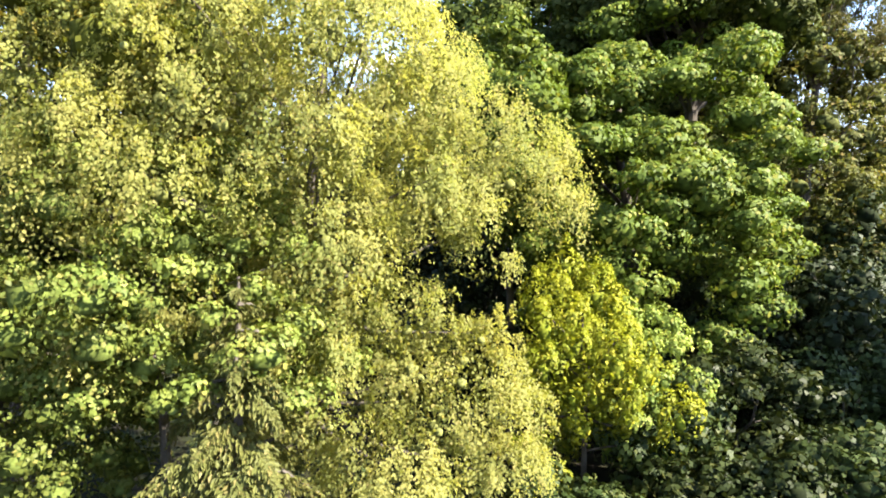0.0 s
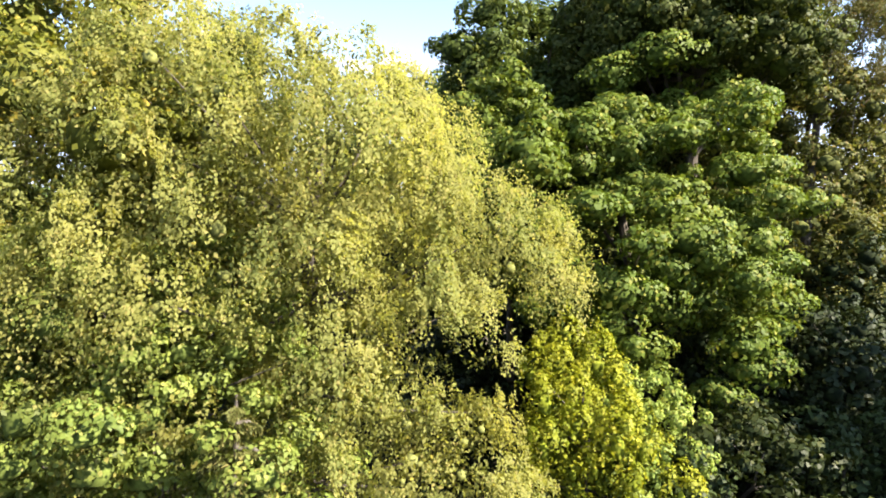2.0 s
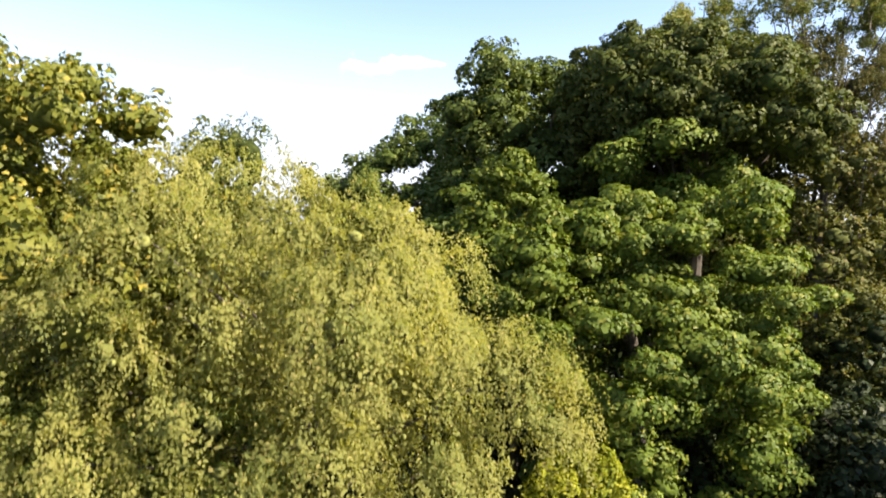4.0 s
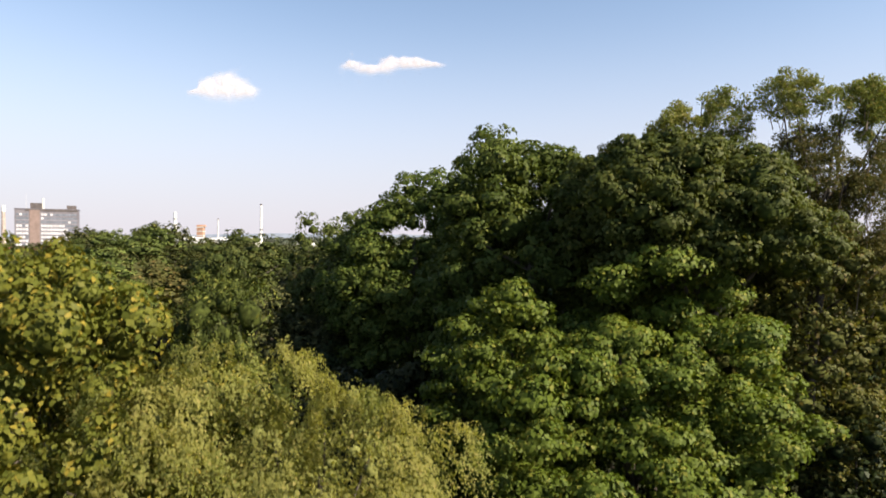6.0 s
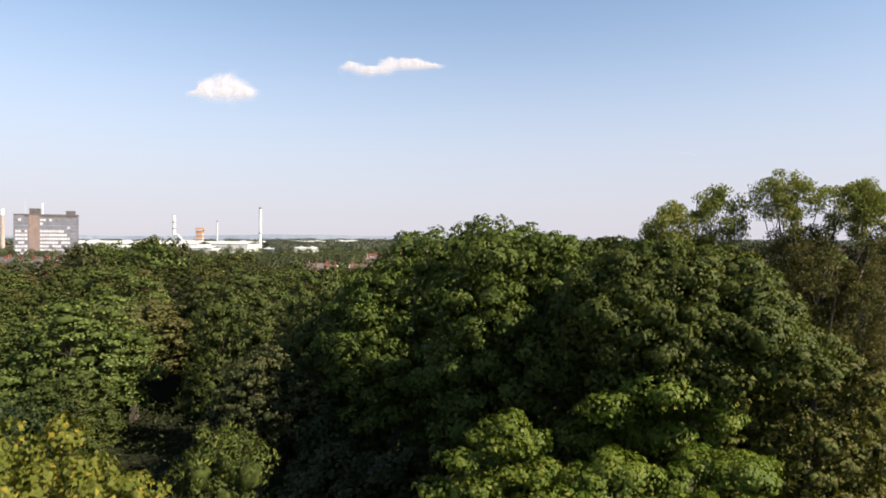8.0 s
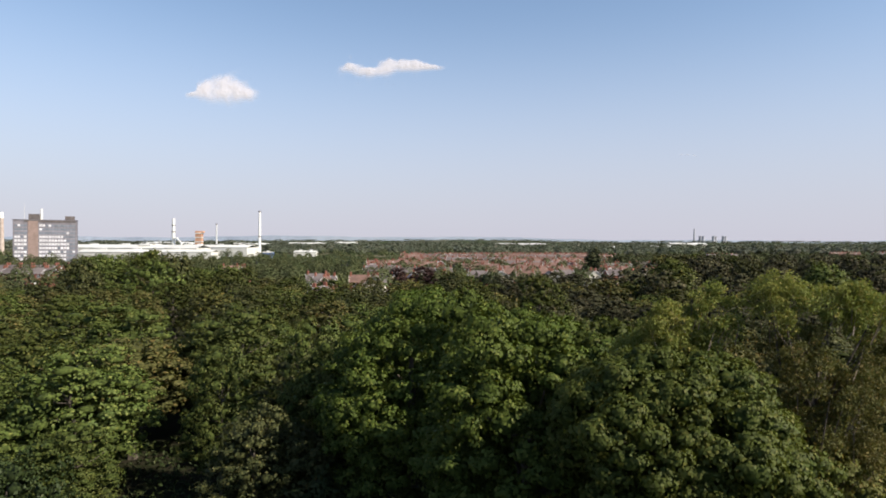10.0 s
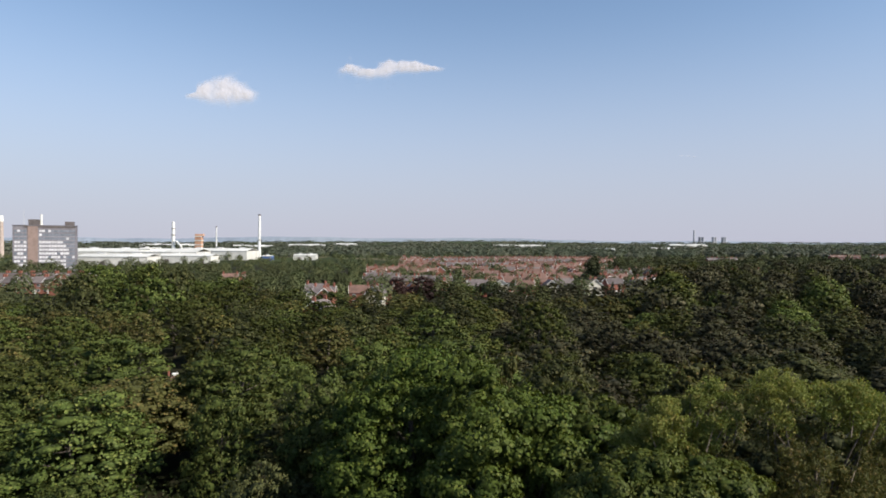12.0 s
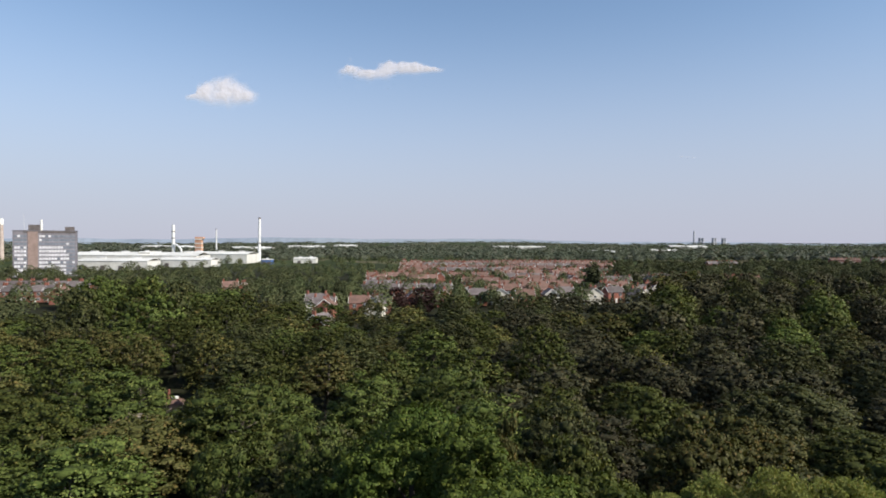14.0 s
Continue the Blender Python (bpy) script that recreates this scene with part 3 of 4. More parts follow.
broad_tree("horse_chestnut_tree", (2.4, 38.4, 0), 19.2, 4.2, 3.0, "chestnut", 20000, 0.2, "dark green horse chestnut between two larger ones", 24, k=66, size=0.26, flat=0.75, thick=0.4, limbs=8, bottom=-0.7, lump=0.1)
broad_tree("ash_tree", (15.4, 26.4, 0), 16.8, 3.9, 3.0, "ash", 34000, 0.14, "ash with dull olive foliage filling the wood edge", 32, k=84, size=0.25, flat=0.8, thick=0.25, limbs=14, lump=0.15, core_size=0.8, bottom=-0.85)
broad_tree("ash_tree", (11.4, 27.0, 0), 17.2, 3.0, 5.0, "ash", 16000, 0.14, "ash with olive foliage standing close behind the oak", 34, k=60, size=0.28, flat=0.8, thick=0.22, limbs=10, lump=0.15, core_size=0.8, bottom=-0.8)
for x, y, h, r, s in ((-5.4, 33.0, 7.5, 3.0, 131), (-8.8, 43.5, 9.0, 3.4, 132), (-2.0, 29.0, 8.5, 2.8, 133)):
    broad_tree("lime_tree", (x, y, 0), h, r, 1.5, "dark", 9000, 0.24, "young lime tree in the shade of taller crowns", s, k=60, size=0.27, flat=0.75, limbs=6, thick=0.2, bottom=-0.75, lump=0.14)
# an unseen tree beside the glade, added to cast shade over its shrubs
broad_tree("hawthorn_tree", (18.6, 13.2, 0), 12.0, 3.8, 0.8, "shrub", 7000, 0.24, "unseen hawthorn added to shade the edge of the glade", 33, k=45, size=0.28, flat=0.7, limbs=6, thick=0.2, bottom=-0.7)


def conifer(name, place, top, radius, base, leaf_key, n, leaf, label, seed, tiers=46, sag=0.5, group="", split=True, thick=0.14):
    """A conifer: whorls of sagging branches with flat hanging sprays."""
    rng = np.random.default_rng(seed)
    t = thing(name, place, label, "conifer", group)
    runs, pos, way, nor = [], [], [], []
    per = n // tiers
    for i in range(tiers):
        f = (i + rng.random()) / tiers
        z = base + (top - base) * f
        reach = radius * (1.02 - f) ** 0.8 * (0.75 + 0.4 * rng.random())
        a = i * 2.39996 + rng.normal() * 0.3
        out = np.array([math.cos(a), math.sin(a), 0.0])
        side = np.array([-out[1], out[0], 0.0])
        tip = out * reach + np.array([0, 0, z - sag * reach])
        runs.append([((0, 0, z), 0.05), (tuple(out * reach * 0.5 + np.array([0, 0, z + 0.02 * reach])), 0.03), (tuple(tip), 0.008)])
        s = rng.random(per) ** 0.75
        w = rng.normal(size=per) * 0.22 * reach * (1.1 - s)
        drop = rng.random(per) ** 1.5
        p = out * (s * reach)[:, None] + side * w[:, None]
        p[:, 2] = z + 0.12 * reach * np.sin(s * 3) - sag * reach * s ** 1.8 - np.abs(w) * 0.35 - drop * 0.22 * reach
        pos.append(p)
        way.append(out * 0.5 + side * np.sign(w)[:, None] * 0.5 + rng.normal(size=(per, 3)) * 0.25 + np.array([0, 0, -0.7]) * (0.4 + drop[:, None]))
        nor.append(unit(rng.normal(size=(per, 3)) * 0.35 + np.array([0, 0, 0.9]) + out * 0.5))
    pos, way, nor = np.concatenate(pos), np.concatenate(way), np.concatenate(nor)
    sz = leaf * (0.6 + 0.8 * rng.random(len(pos)))
    line = [((0, 0, -0.2), thick), ((0, 0, top * 0.5), thick * 0.65), ((0, 0, top), 0.02)]
    part("trunk", mesh_np("trunk", *tubes([line] if split else [line] + runs[::3], 6), BARK), parent=t)
    if split:
        for run in runs[::3]:
            part("branch", mesh_np("branch", *tubes([run], 4), BARK), parent=t)
    part("crown", mesh_np("crown", *leaves(rng, pos, way, nor, sz, sz * 0.42), LEAF[leaf_key]), parent=t)
    return t


conifer("cypress_tree", (-2.7, 8.2, 0), 5.5, 2.3, 0.4, "conifer", 26000, 0.1, "low cypress with drooping grey-green fronds under the birch", 37, sag=0.35)
for x, y, h, r, s in ((7.2, 15.2, 3.7, 2.2, 41), (10.6, 16.6, 3.4, 2.4, 42), (5.0, 14.0, 3.2, 1.6, 43), (13.6, 19.0, 4.2, 2.8, 44),
                      (5.6, 11.6, 1.9, 1.8, 46), (8.6, 12.2, 2.2, 2.0, 47), (2.4, 10.8, 1.8, 1.6, 48), (-6.0, 24.0, 5.0, 3.0, 50), (16.5, 22.0, 5.0, 3.2, 55)):
    broad_tree("laurel_shrub", (x, y, 0), h, r, 0.1, "laurel", 3600, 0.14, "dark evergreen laurel shrub in the shade of the trees", s, k=26, size=0.34, flat=0.8, limbs=4, bottom=-0.6, core_size=0.7, tufts=8, tuft=0.42, thick=0.07, category="shrub", group="laurel shrubs")

for x, y, h, r, s in ((12.0, 20.0, 6.0, 2.4, 151), (8.4, 20.0, 6.5, 2.4, 152), (15.5, 23.5, 8.0, 3.0, 153), (1.6, 24.5, 6.5, 2.6, 154), (-2.6, 28.0, 8.5, 3.0, 155), (0.4, 19.0, 5.0, 2.2, 156), (6.4, 27.0, 9.0, 3.0, 157),
                      (11.5, 31.0, 9.5, 3.2, 158), (20.0, 30.0, 9.0, 3.6, 160), (-14.0, 22.0, 7.0, 3.0, 161), (-29.0, 42.0, 8.0, 4.0, 165), (-6.0, 38.5, 7.5, 3.4, 168)):
    broad_tree("holly_tree", (x, y, 0), h, r, 0.3, "shrub", 4200, 0.2, "dark holly filling the shade under the tall trees", s, k=40, size=0.32, flat=0.9, limbs=4, bottom=-0.8, core_size=0.7, tufts=8, tuft=0.42, thick=0.1, group="hollies")

# undergrowth on the woodland floor
rng = np.random.default_rng(51)
m = 26000
ux, uy = rng.uniform(-44, 44, m), rng.uniform(13, 66, m)
keep = np.abs(ux) < uy * 0.8 + 4
ux, uy = ux[keep], uy[keep]
uz = 0.15 + np.clip((uy - 14) / 8, 0.4, 1.6) * rng.random(len(ux)) * (1.0 + 0.7 * np.sin(ux * 0.9) * np.sin(uy * 0.7))
sz = 0.35 * (0.6 + 0.8 * rng.random(len(ux)))
under = part("undergrowth", mesh_np("undergrowth", *leaves(rng, np.stack([ux, uy, uz], 1), rng.normal(size=(len(ux), 3)), unit(rng.normal(size=(len(ux), 3)) * 0.5 + np.array([0, 0, 1.0])), sz, sz * 0.6), LEAF["shrub"]))
tagged(under, "low leafy undergrowth on the shaded woodland floor", "undergrowth", kind="stuff")

# ---- the wood in the middle distance ----
SPECIES = {}


def species(key, maker):
    SPECIES[key] = maker


def mid_maker(name, leaf_key, label, seed, n, leaf, k, size, flat, top=14.0, radius=5.2, base=1.6, lump=0.14, bottom=-0.85, calm=0.6):
    return lambda place: broad_tree(name, place, top, radius, base, leaf_key, n, leaf, label, seed, k=k, size=size, flat=flat, limbs=8, thick=0.3,
                                    lump=lump, split=False, group="woodland trees", bottom=bottom, tufts=6, tuft=0.45, calm=calm, narrow=0.16)


for key, name, leaf_key, words, top, rad in (
        ("syc", "sycamore_tree", "maple_wood", "green sycamore with tiered leafy crown", 14.0, 5.4), ("oak", "oak_tree", "oak", "olive-green oak with rounded crown", 14.0, 5.2),
        ("dark", "lime_tree", "dark", "dark green lime tree with dense crown", 14.0, 4.9), ("ash", "ash_tree", "ash_brown", "ash tree with light olive foliage and pale trunk", 14.0, 4.6),
        ("rust", "hornbeam_tree", "rusty", "hornbeam with browning late-summer leaves", 14.0, 4.8), ("dusk", "oak_tree", "dusk", "dull olive oak with rounded crown", 14.0, 5.4)):
    flat = 0.5 if key == "syc" else 0.65
    base = 4.5 if key == "ash" else 1.6
    species("n_" + key, mid_maker(name, leaf_key, words, 61 + len(key), 7600, 0.245, 90, 0.24, flat, top, rad, base, 0.16))
    species("m_" + key, mid_maker(name, leaf_key, words, 71 + len(key), 3200, 0.33, 96, 0.19, flat + 0.1, top, rad, base, 0.12, calm=0.9))
    species("f_" + key, mid_maker(name, leaf_key, words, 81 + len(key), 1000, 0.54, 44, 0.22, 0.8, top, rad * 1.1, 2.0, 0.12, -0.4, calm=1.1))
species("f_pine", lambda place: conifer("pine_tree", place, 14.0, 3.4, 2.0, "pine", 1500, 0.6, "dark blue-green pine in the far part of the wood", 76, tiers=40, sag=0.15, group="woodland trees", split=False, thick=0.22))
species("copper", mid_maker("copper_beech", "copper", "dark purple copper beech near the houses", 77, 2600, 0.55, 46, 0.3, 0.7, 14.0, 5.5, 1.0))
species("poplar", lambda place: broad_tree("poplar_tree", place, 15.0, 2.2, 1.0, "garden", 1500, 0.6, "tall narrow poplar standing above the roofs", 78, k=46, size=0.5, flat=1.1, limbs=4, thick=0.25, split=False, group="woodland trees"))
FIRST = {}


def plant(key, x, y, height=1.0, spread=1.0, turn=0.0):
    m = pose(x, y, float(ground_height(x, y)), 0, 0, turn) @ Matrix.Diagonal((spread, spread, height, 1))
    if key not in FIRST:
        FIRST[key] = SPECIES[key]((x, y, 0))
        FIRST[key].matrix_basis = m
    else:
        ob = copy_thing(FIRST[key], Matrix())
        ob.matrix_basis = m


# set trees that can be told apart: kind, place, height, radius, turn
SET = [("n_syc", -30.4, 52.5, 13.4, 6.6, 20), ("n_syc", -18.2, 52.0, 13.4, 3.2, 80), ("n_syc", -27.0, 45.5, 8.4, 3.2, 130), ("n_syc", -34.5, 44.5, 9.0, 3.8, 300), ("n_dark", -12.2, 42.0, 11.0, 3.4, 10), ("n_syc", -40.5, 54.0, 12.6, 6.0, 200), ("n_syc", -22.0, 67.5, 15.2, 6.2, 140),
       ("n_dark", -11.5, 58.0, 13.0, 5.0, 30), ("n_syc", -9.4, 49.0, 16.0, 3.8, 250), ("n_oak", -6.2, 46.5, 15.8, 3.4, 170), ("n_oak", 4.0, 53.0, 13.6, 5.0, 220), ("n_rust", 4.3, 43.2, 18.6, 2.0, 0),
       ("n_dark", 10.8, 57.5, 15.6, 4.6, 10), ("n_oak", 10.2, 47.6, 15.8, 4.0, 60), ("n_rust", 21.0, 51.0, 16.6, 5.0, 40), ("n_rust", 29.5, 58.0, 14.2, 5.0, 140), ("n_dark", 24.0, 42.0, 14.6, 5.0, 60), ("n_oak", 33.0, 43.0, 15.2, 6.0, 310),
       ("n_syc", 1.3, 72.5, 15.6, 6.0, 70), ("n_syc", -8.5, 74.0, 14.6, 5.4, 160), ("n_oak", 13.5, 72.0, 13.4, 5.2, 260), ("n_oak", 25.0, 74.0, 13.0, 5.6, 33), ("n_dark", 37.0, 72.0, 13.2, 5.4, 190), ("n_syc", -35.5, 82.0, 7.4, 5.0, 200),
       ("m_ash", -81.3, 132.0, 11.0, 5.2, 0), ("m_ash", -80.0, 119.0, 11.5, 4.6, 20), ("m_ash", -56.5, 117.0, 12.6, 4.4, 50), ("m_ash", -64.0, 120.0, 12.2, 4.6, 150), ("m_ash", -71.0, 128.0, 12.0, 5.0, 250),
       ("m_dark", -42.5, 132.0, 13.4, 6.4, 0), ("m_dark", -48.5, 128.0, 12.2, 4.8, 70), ("m_syc", -33.0, 130.0, 12.0, 6.0, 130), ("m_syc", -7.0, 98.0, 13.0, 5.0, 200), ("m_oak", 17.1, 104.5, 16.4, 6.0, 300), ("m_dusk", 30.5, 108.5, 12.8, 5.6, 10),
       ("m_oak", 46.5, 125.0, 12.8, 6.0, 80), ("m_dusk", 54.6, 131.0, 13.0, 6.0, 150), ("m_dusk", 33.5, 92.0, 12.2, 5.6, 100), ("m_dark", 58.0, 107.0, 13.8, 6.0, 33), ("m_dark", 77.5, 122.0, 12.4, 6.4, 280),
       ("f_oak", 50.5, 159.0, 13.6, 6.2, 0), ("f_dark", 88.0, 177.0, 17.4, 6.6, 90), ("f_dusk", 123.0, 204.0, 16.8, 7.0, 140),
       ("f_dark", -74.5, 173.0, 18.8, 5.6, 0), ("f_oak", -88.0, 186.0, 19.6, 6.4, 60), ("f_oak", -57.0, 167.0, 14.4, 5.6, 120), ("f_syc", -100.0, 178.0, 17.0, 6.0, 30),
       ("copper", -6.5, 250.0, 12.0, 6.4, 0), ("copper", -18.0, 262.0, 11.0, 5.0, 90), ("poplar", 88.0, 355.0, 19.5, 4.2, 0),
       ("poplar", -55.0, 300.0, 12.0, 1.8, 0), ("poplar", -50.0, 303.0, 12.0, 1.6, 0), ("poplar", -46.0, 298.0, 11.2, 1.6, 0), ("poplar", -61.0, 299.0, 11.2, 1.8, 0)]
OWN = {"syc": 5.4, "oak": 5.2, "dark": 4.9, "ash": 4.6, "rust": 4.8, "dusk": 5.4, "copper": 5.5, "poplar": 2.2}
for key, x, y, h, r, a in SET:
    own = OWN[key.split("_")[-1]] * (1.1 if key[:2] == "f_" else 1.0)
    plant(key, x, y, h / (15.0 if key == "poplar" else 14.0), r / own, a)
TAKEN = [(x, y) for key, x, y, h, r, a in SET] + [(4.9, 33.5), (2.4, 40.0), (-2.3, 44.0), (-2.5, 49), (9.2, 22.4), (17.4, 27.4), (-24, 49)]


HOUSES = [(-46, 248), (-44, 240), (-33, 254), (-26, 250), (-36.8, 190), (-52, 262), (-24, 262), (-12, 285), (-178, 292)]


def open_ground(x, y):
    """Where no wood stands: the clearing, and the town beyond the wood."""
    if -51 < x < -40 and 97 < y < 111:
        return True
    if y < 46 and x < 20 or y < 62 and x < -3:
        return True
    if any(abs(x - a) < 8 and -8 < y - b < 8 for a, b in HOUSES):
        return True
    u = x / y
    edge = 190 if u < -0.585 else 240 if u < -0.5 else 222 if u < -0.24 else 205 if u < -0.12 else 256 if u < 0.2 else 236 if u < 0.36 else 330
    return y > edge


def crown_top(u, y):
    """How high the wood stands: low in the middle, tall along its far edge to both sides."""
    if y < 142:
        return 12.8 if y > 84 else 13.6
    if u < -0.585:
        return 9.6
    if u < -0.29:
        return 13.0 if -0.40 < u < -0.30 and y > 150 else 16.0 if y < 175 or u < -0.5 else 20.5
    return 9.6 if u < -0.08 else 10.2 if u < 0.25 else 13.0 if u < 0.35 else 16.0


rng = np.random.default_rng(83)
y = 40.0
while y < 430:
    step = 11.8 + y * 0.014
    x = -0.78 * y - 8
    while x < 0.80 * y + 12:
        px, py = x + rng.normal() * 1.6, y + rng.normal() * 1.6
        x += step
        if open_ground(px, py) or any(math.hypot(px - a, py - b) < 6.6 for a, b in TAKEN):
            continue
        u = px / py
        r = rng.random()
        if u > 0.12:
            r = 0.2 + 0.8 * r
        key = "syc" if r < 0.3 else "oak" if r < 0.58 else "dark" if r < 0.82 else "ash" if r < 0.92 else "rust"
        if u > 0.1 and rng.random() < 0.55:
            key = "dusk"
        band = "n_" if py < 78 else "m_" if py < 142 else "f_"
        if -0.12 < u < 0.3 and 150 < py < 240 and r < 0.45:
            band, key = "f_", "pine"
        plant(band + key, px, py, crown_top(u, py) / 14.0 * (0.8 + 0.32 * rng.random()), 1.0 + 0.45 * rng.random() ** 1.2, rng.random() * 360)
    y += step * 0.95


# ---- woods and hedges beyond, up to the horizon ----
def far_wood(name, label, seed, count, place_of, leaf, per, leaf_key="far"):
    rng = np.random.default_rng(seed)
    cx, cy, hh, rr = place_of(rng, count)
    k = len(cx)
    pick = np.repeat(np.arange(k), per)
    d = unit(rng.normal(size=(len(pick), 3)))
    d[:, 2] = np.abs(d[:, 2])
    pos = np.stack([cx[pick] + d[:, 0] * rr[pick], cy[pick] + d[:, 1] * rr[pick], ground_height(cx, cy)[pick] + hh[pick] * (0.35 + 0.62 * d[:, 2])], 1)
    nor = unit(d + np.array([0, 0, 0.5]) + rng.normal(size=d.shape) * 0.14)
    sz = leaf[pick] * (0.6 + 0.8 * rng.random(len(pick)))
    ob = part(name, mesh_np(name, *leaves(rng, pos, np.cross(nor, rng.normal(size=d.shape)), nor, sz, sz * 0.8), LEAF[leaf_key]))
    return tagged(ob, label, "woodland", kind="stuff")


def belt(rng, n):
    """Gardens and streets: scattered trees among the houses."""
    y = rng.uniform(240, 1100, n)
    x = y * rng.uniform(-0.75, 0.78, n)
    h = rng.uniform(6, 11.5, n)
    return x, y, h, h * 0.42


def beyond(rng, n):
    y = 1000 + 3300 * rng.random(n) ** 1.6
    u = rng.uniform(-0.8, 0.82, n)
    x = u * y
    k = np.sin(x * 0.006) * np.sin(y * 0.008 + 1) + 0.5 * np.sin(x * 0.017 + y * 0.011)
    keep = k > -0.35
    x, y = x[keep], y[keep]
    h = rng.uniform(9, 15, len(x))
    return x, y, h, 6 + y * 0.006


far_wood("garden_trees", "scattered green trees among the houses and gardens", 91, 640, belt, np.full(640, 1.15), 150, "garden")


def streets(rng, n):
    y = rng.uniform(282, 560, n)
    x = y * rng.uniform(-0.2, 0.36, n)
    h = rng.uniform(6, 10.5, n)
    return x, y, h, h * 0.4


def works_edge(rng, n):
    y = rng.uniform(206, 540, n)
    x = y * rng.uniform(-0.74, -0.2, n)
    h = rng.uniform(6.5, 10.5, n)
    return x, y, h, h * 0.45


far_wood("works_edge_trees", "green trees before the office tower and the works", 96, 260, works_edge, np.full(260, 1.0), 160, "garden")
far_wood("street_trees", "green garden trees standing between the rows of houses", 95, 190, streets, np.full(190, 0.95), 220, "garden")
far_wood("far_wood", "woods tinted grey-green with haze, stretching to the horizon", 92, 3800, beyond, np.full(3800, 6.5), 26)


def right_wood(rng, n):
    y = rng.uniform(410, 900, n)
    x = y * rng.uniform(0.27, 0.80, n)
    h = rng.uniform(9, 14, n) * (1 - 0.5 * (y - 330) / 570)
    return x, y, h, h * 0.5


far_wood("parkland_wood", "dense dark green wood running on beyond the park", 93, 520, right_wood, np.full(520, 1.8), 120, "garden")


def hedge_wood(rng, n):
    y = rng.uniform(880, 1250, n)
    x = y * rng.uniform(-0.28, 0.42, n)
    h = rng.uniform(11, 17, n)
    return x, y, h, h * 0.5


far_wood("town_edge_wood", "long belt of dark haze-tinted trees behind the town", 94, 420, hedge_wood, np.full(420, 2.4), 110, "haze_wood")

# ---- hills on the skyline, distance haze painted in as pale blue ----
hx = np.linspace(-4200, 4200, 121)
ridge = 46 + 9 * np.sin(hx * 0.0011 + 2.2) + 5 * np.sin(hx * 0.0037) + 2 * np.sin(hx * 0.013)
hv = np.concatenate([np.stack([hx, np.full(121, 4790.0), np.zeros(121)], 1), np.stack([hx, np.full(121, 4830.0), ridge], 1), np.stack([hx, np.full(121, 4880.0), np.zeros(121)], 1)])
hf = [(r * 121 + i, r * 121 + i + 1, (r + 1) * 121 + i + 1, (r + 1) * 121 + i) for r in (0, 1) for i in range(120)]
hills = part("backdrop_hills", mesh_np("backdrop_hills", hv, np.array(hf), plain("hazed_hill", (0.20, 0.24, 0.30), (0.25, 0.29, 0.35), 0.002, 1.0)))
tagged(hills, "low hills tinted pale blue with haze along the far skyline", "hills", kind="structure")

# ---- the town ----
BRICK = plain("red_brick", (0.22, 0.088, 0.066), (0.29, 0.125, 0.095), 0.8, 0.9, 0, 0.2, 0.2, 14)
RENDER_WALL = plain("cream_render", (0.58, 0.54, 0.47), (0.70, 0.67, 0.60), 0.5, 0.9)
SLATE = plain("slate_roof", (0.095, 0.08, 0.082), (0.145, 0.125, 0.125), 0.7, 0.7, 0, 0.2, 0.2, 5)
CLAY = plain("clay_tile_roof", (0.12, 0.076, 0.066), (0.175, 0.108, 0.09), 0.7, 0.85, 0, 0.2, 0.2, 5)
PAINT = plain("white_paint", (0.72, 0.72, 0.70), (0.82, 0.82, 0.80), 0.6, 0.6)
GLASS = plain("window_glass", (0.05, 0.06, 0.07), (0.09, 0.10, 0.11), 0.4, 0.12)
HOUSE = {}


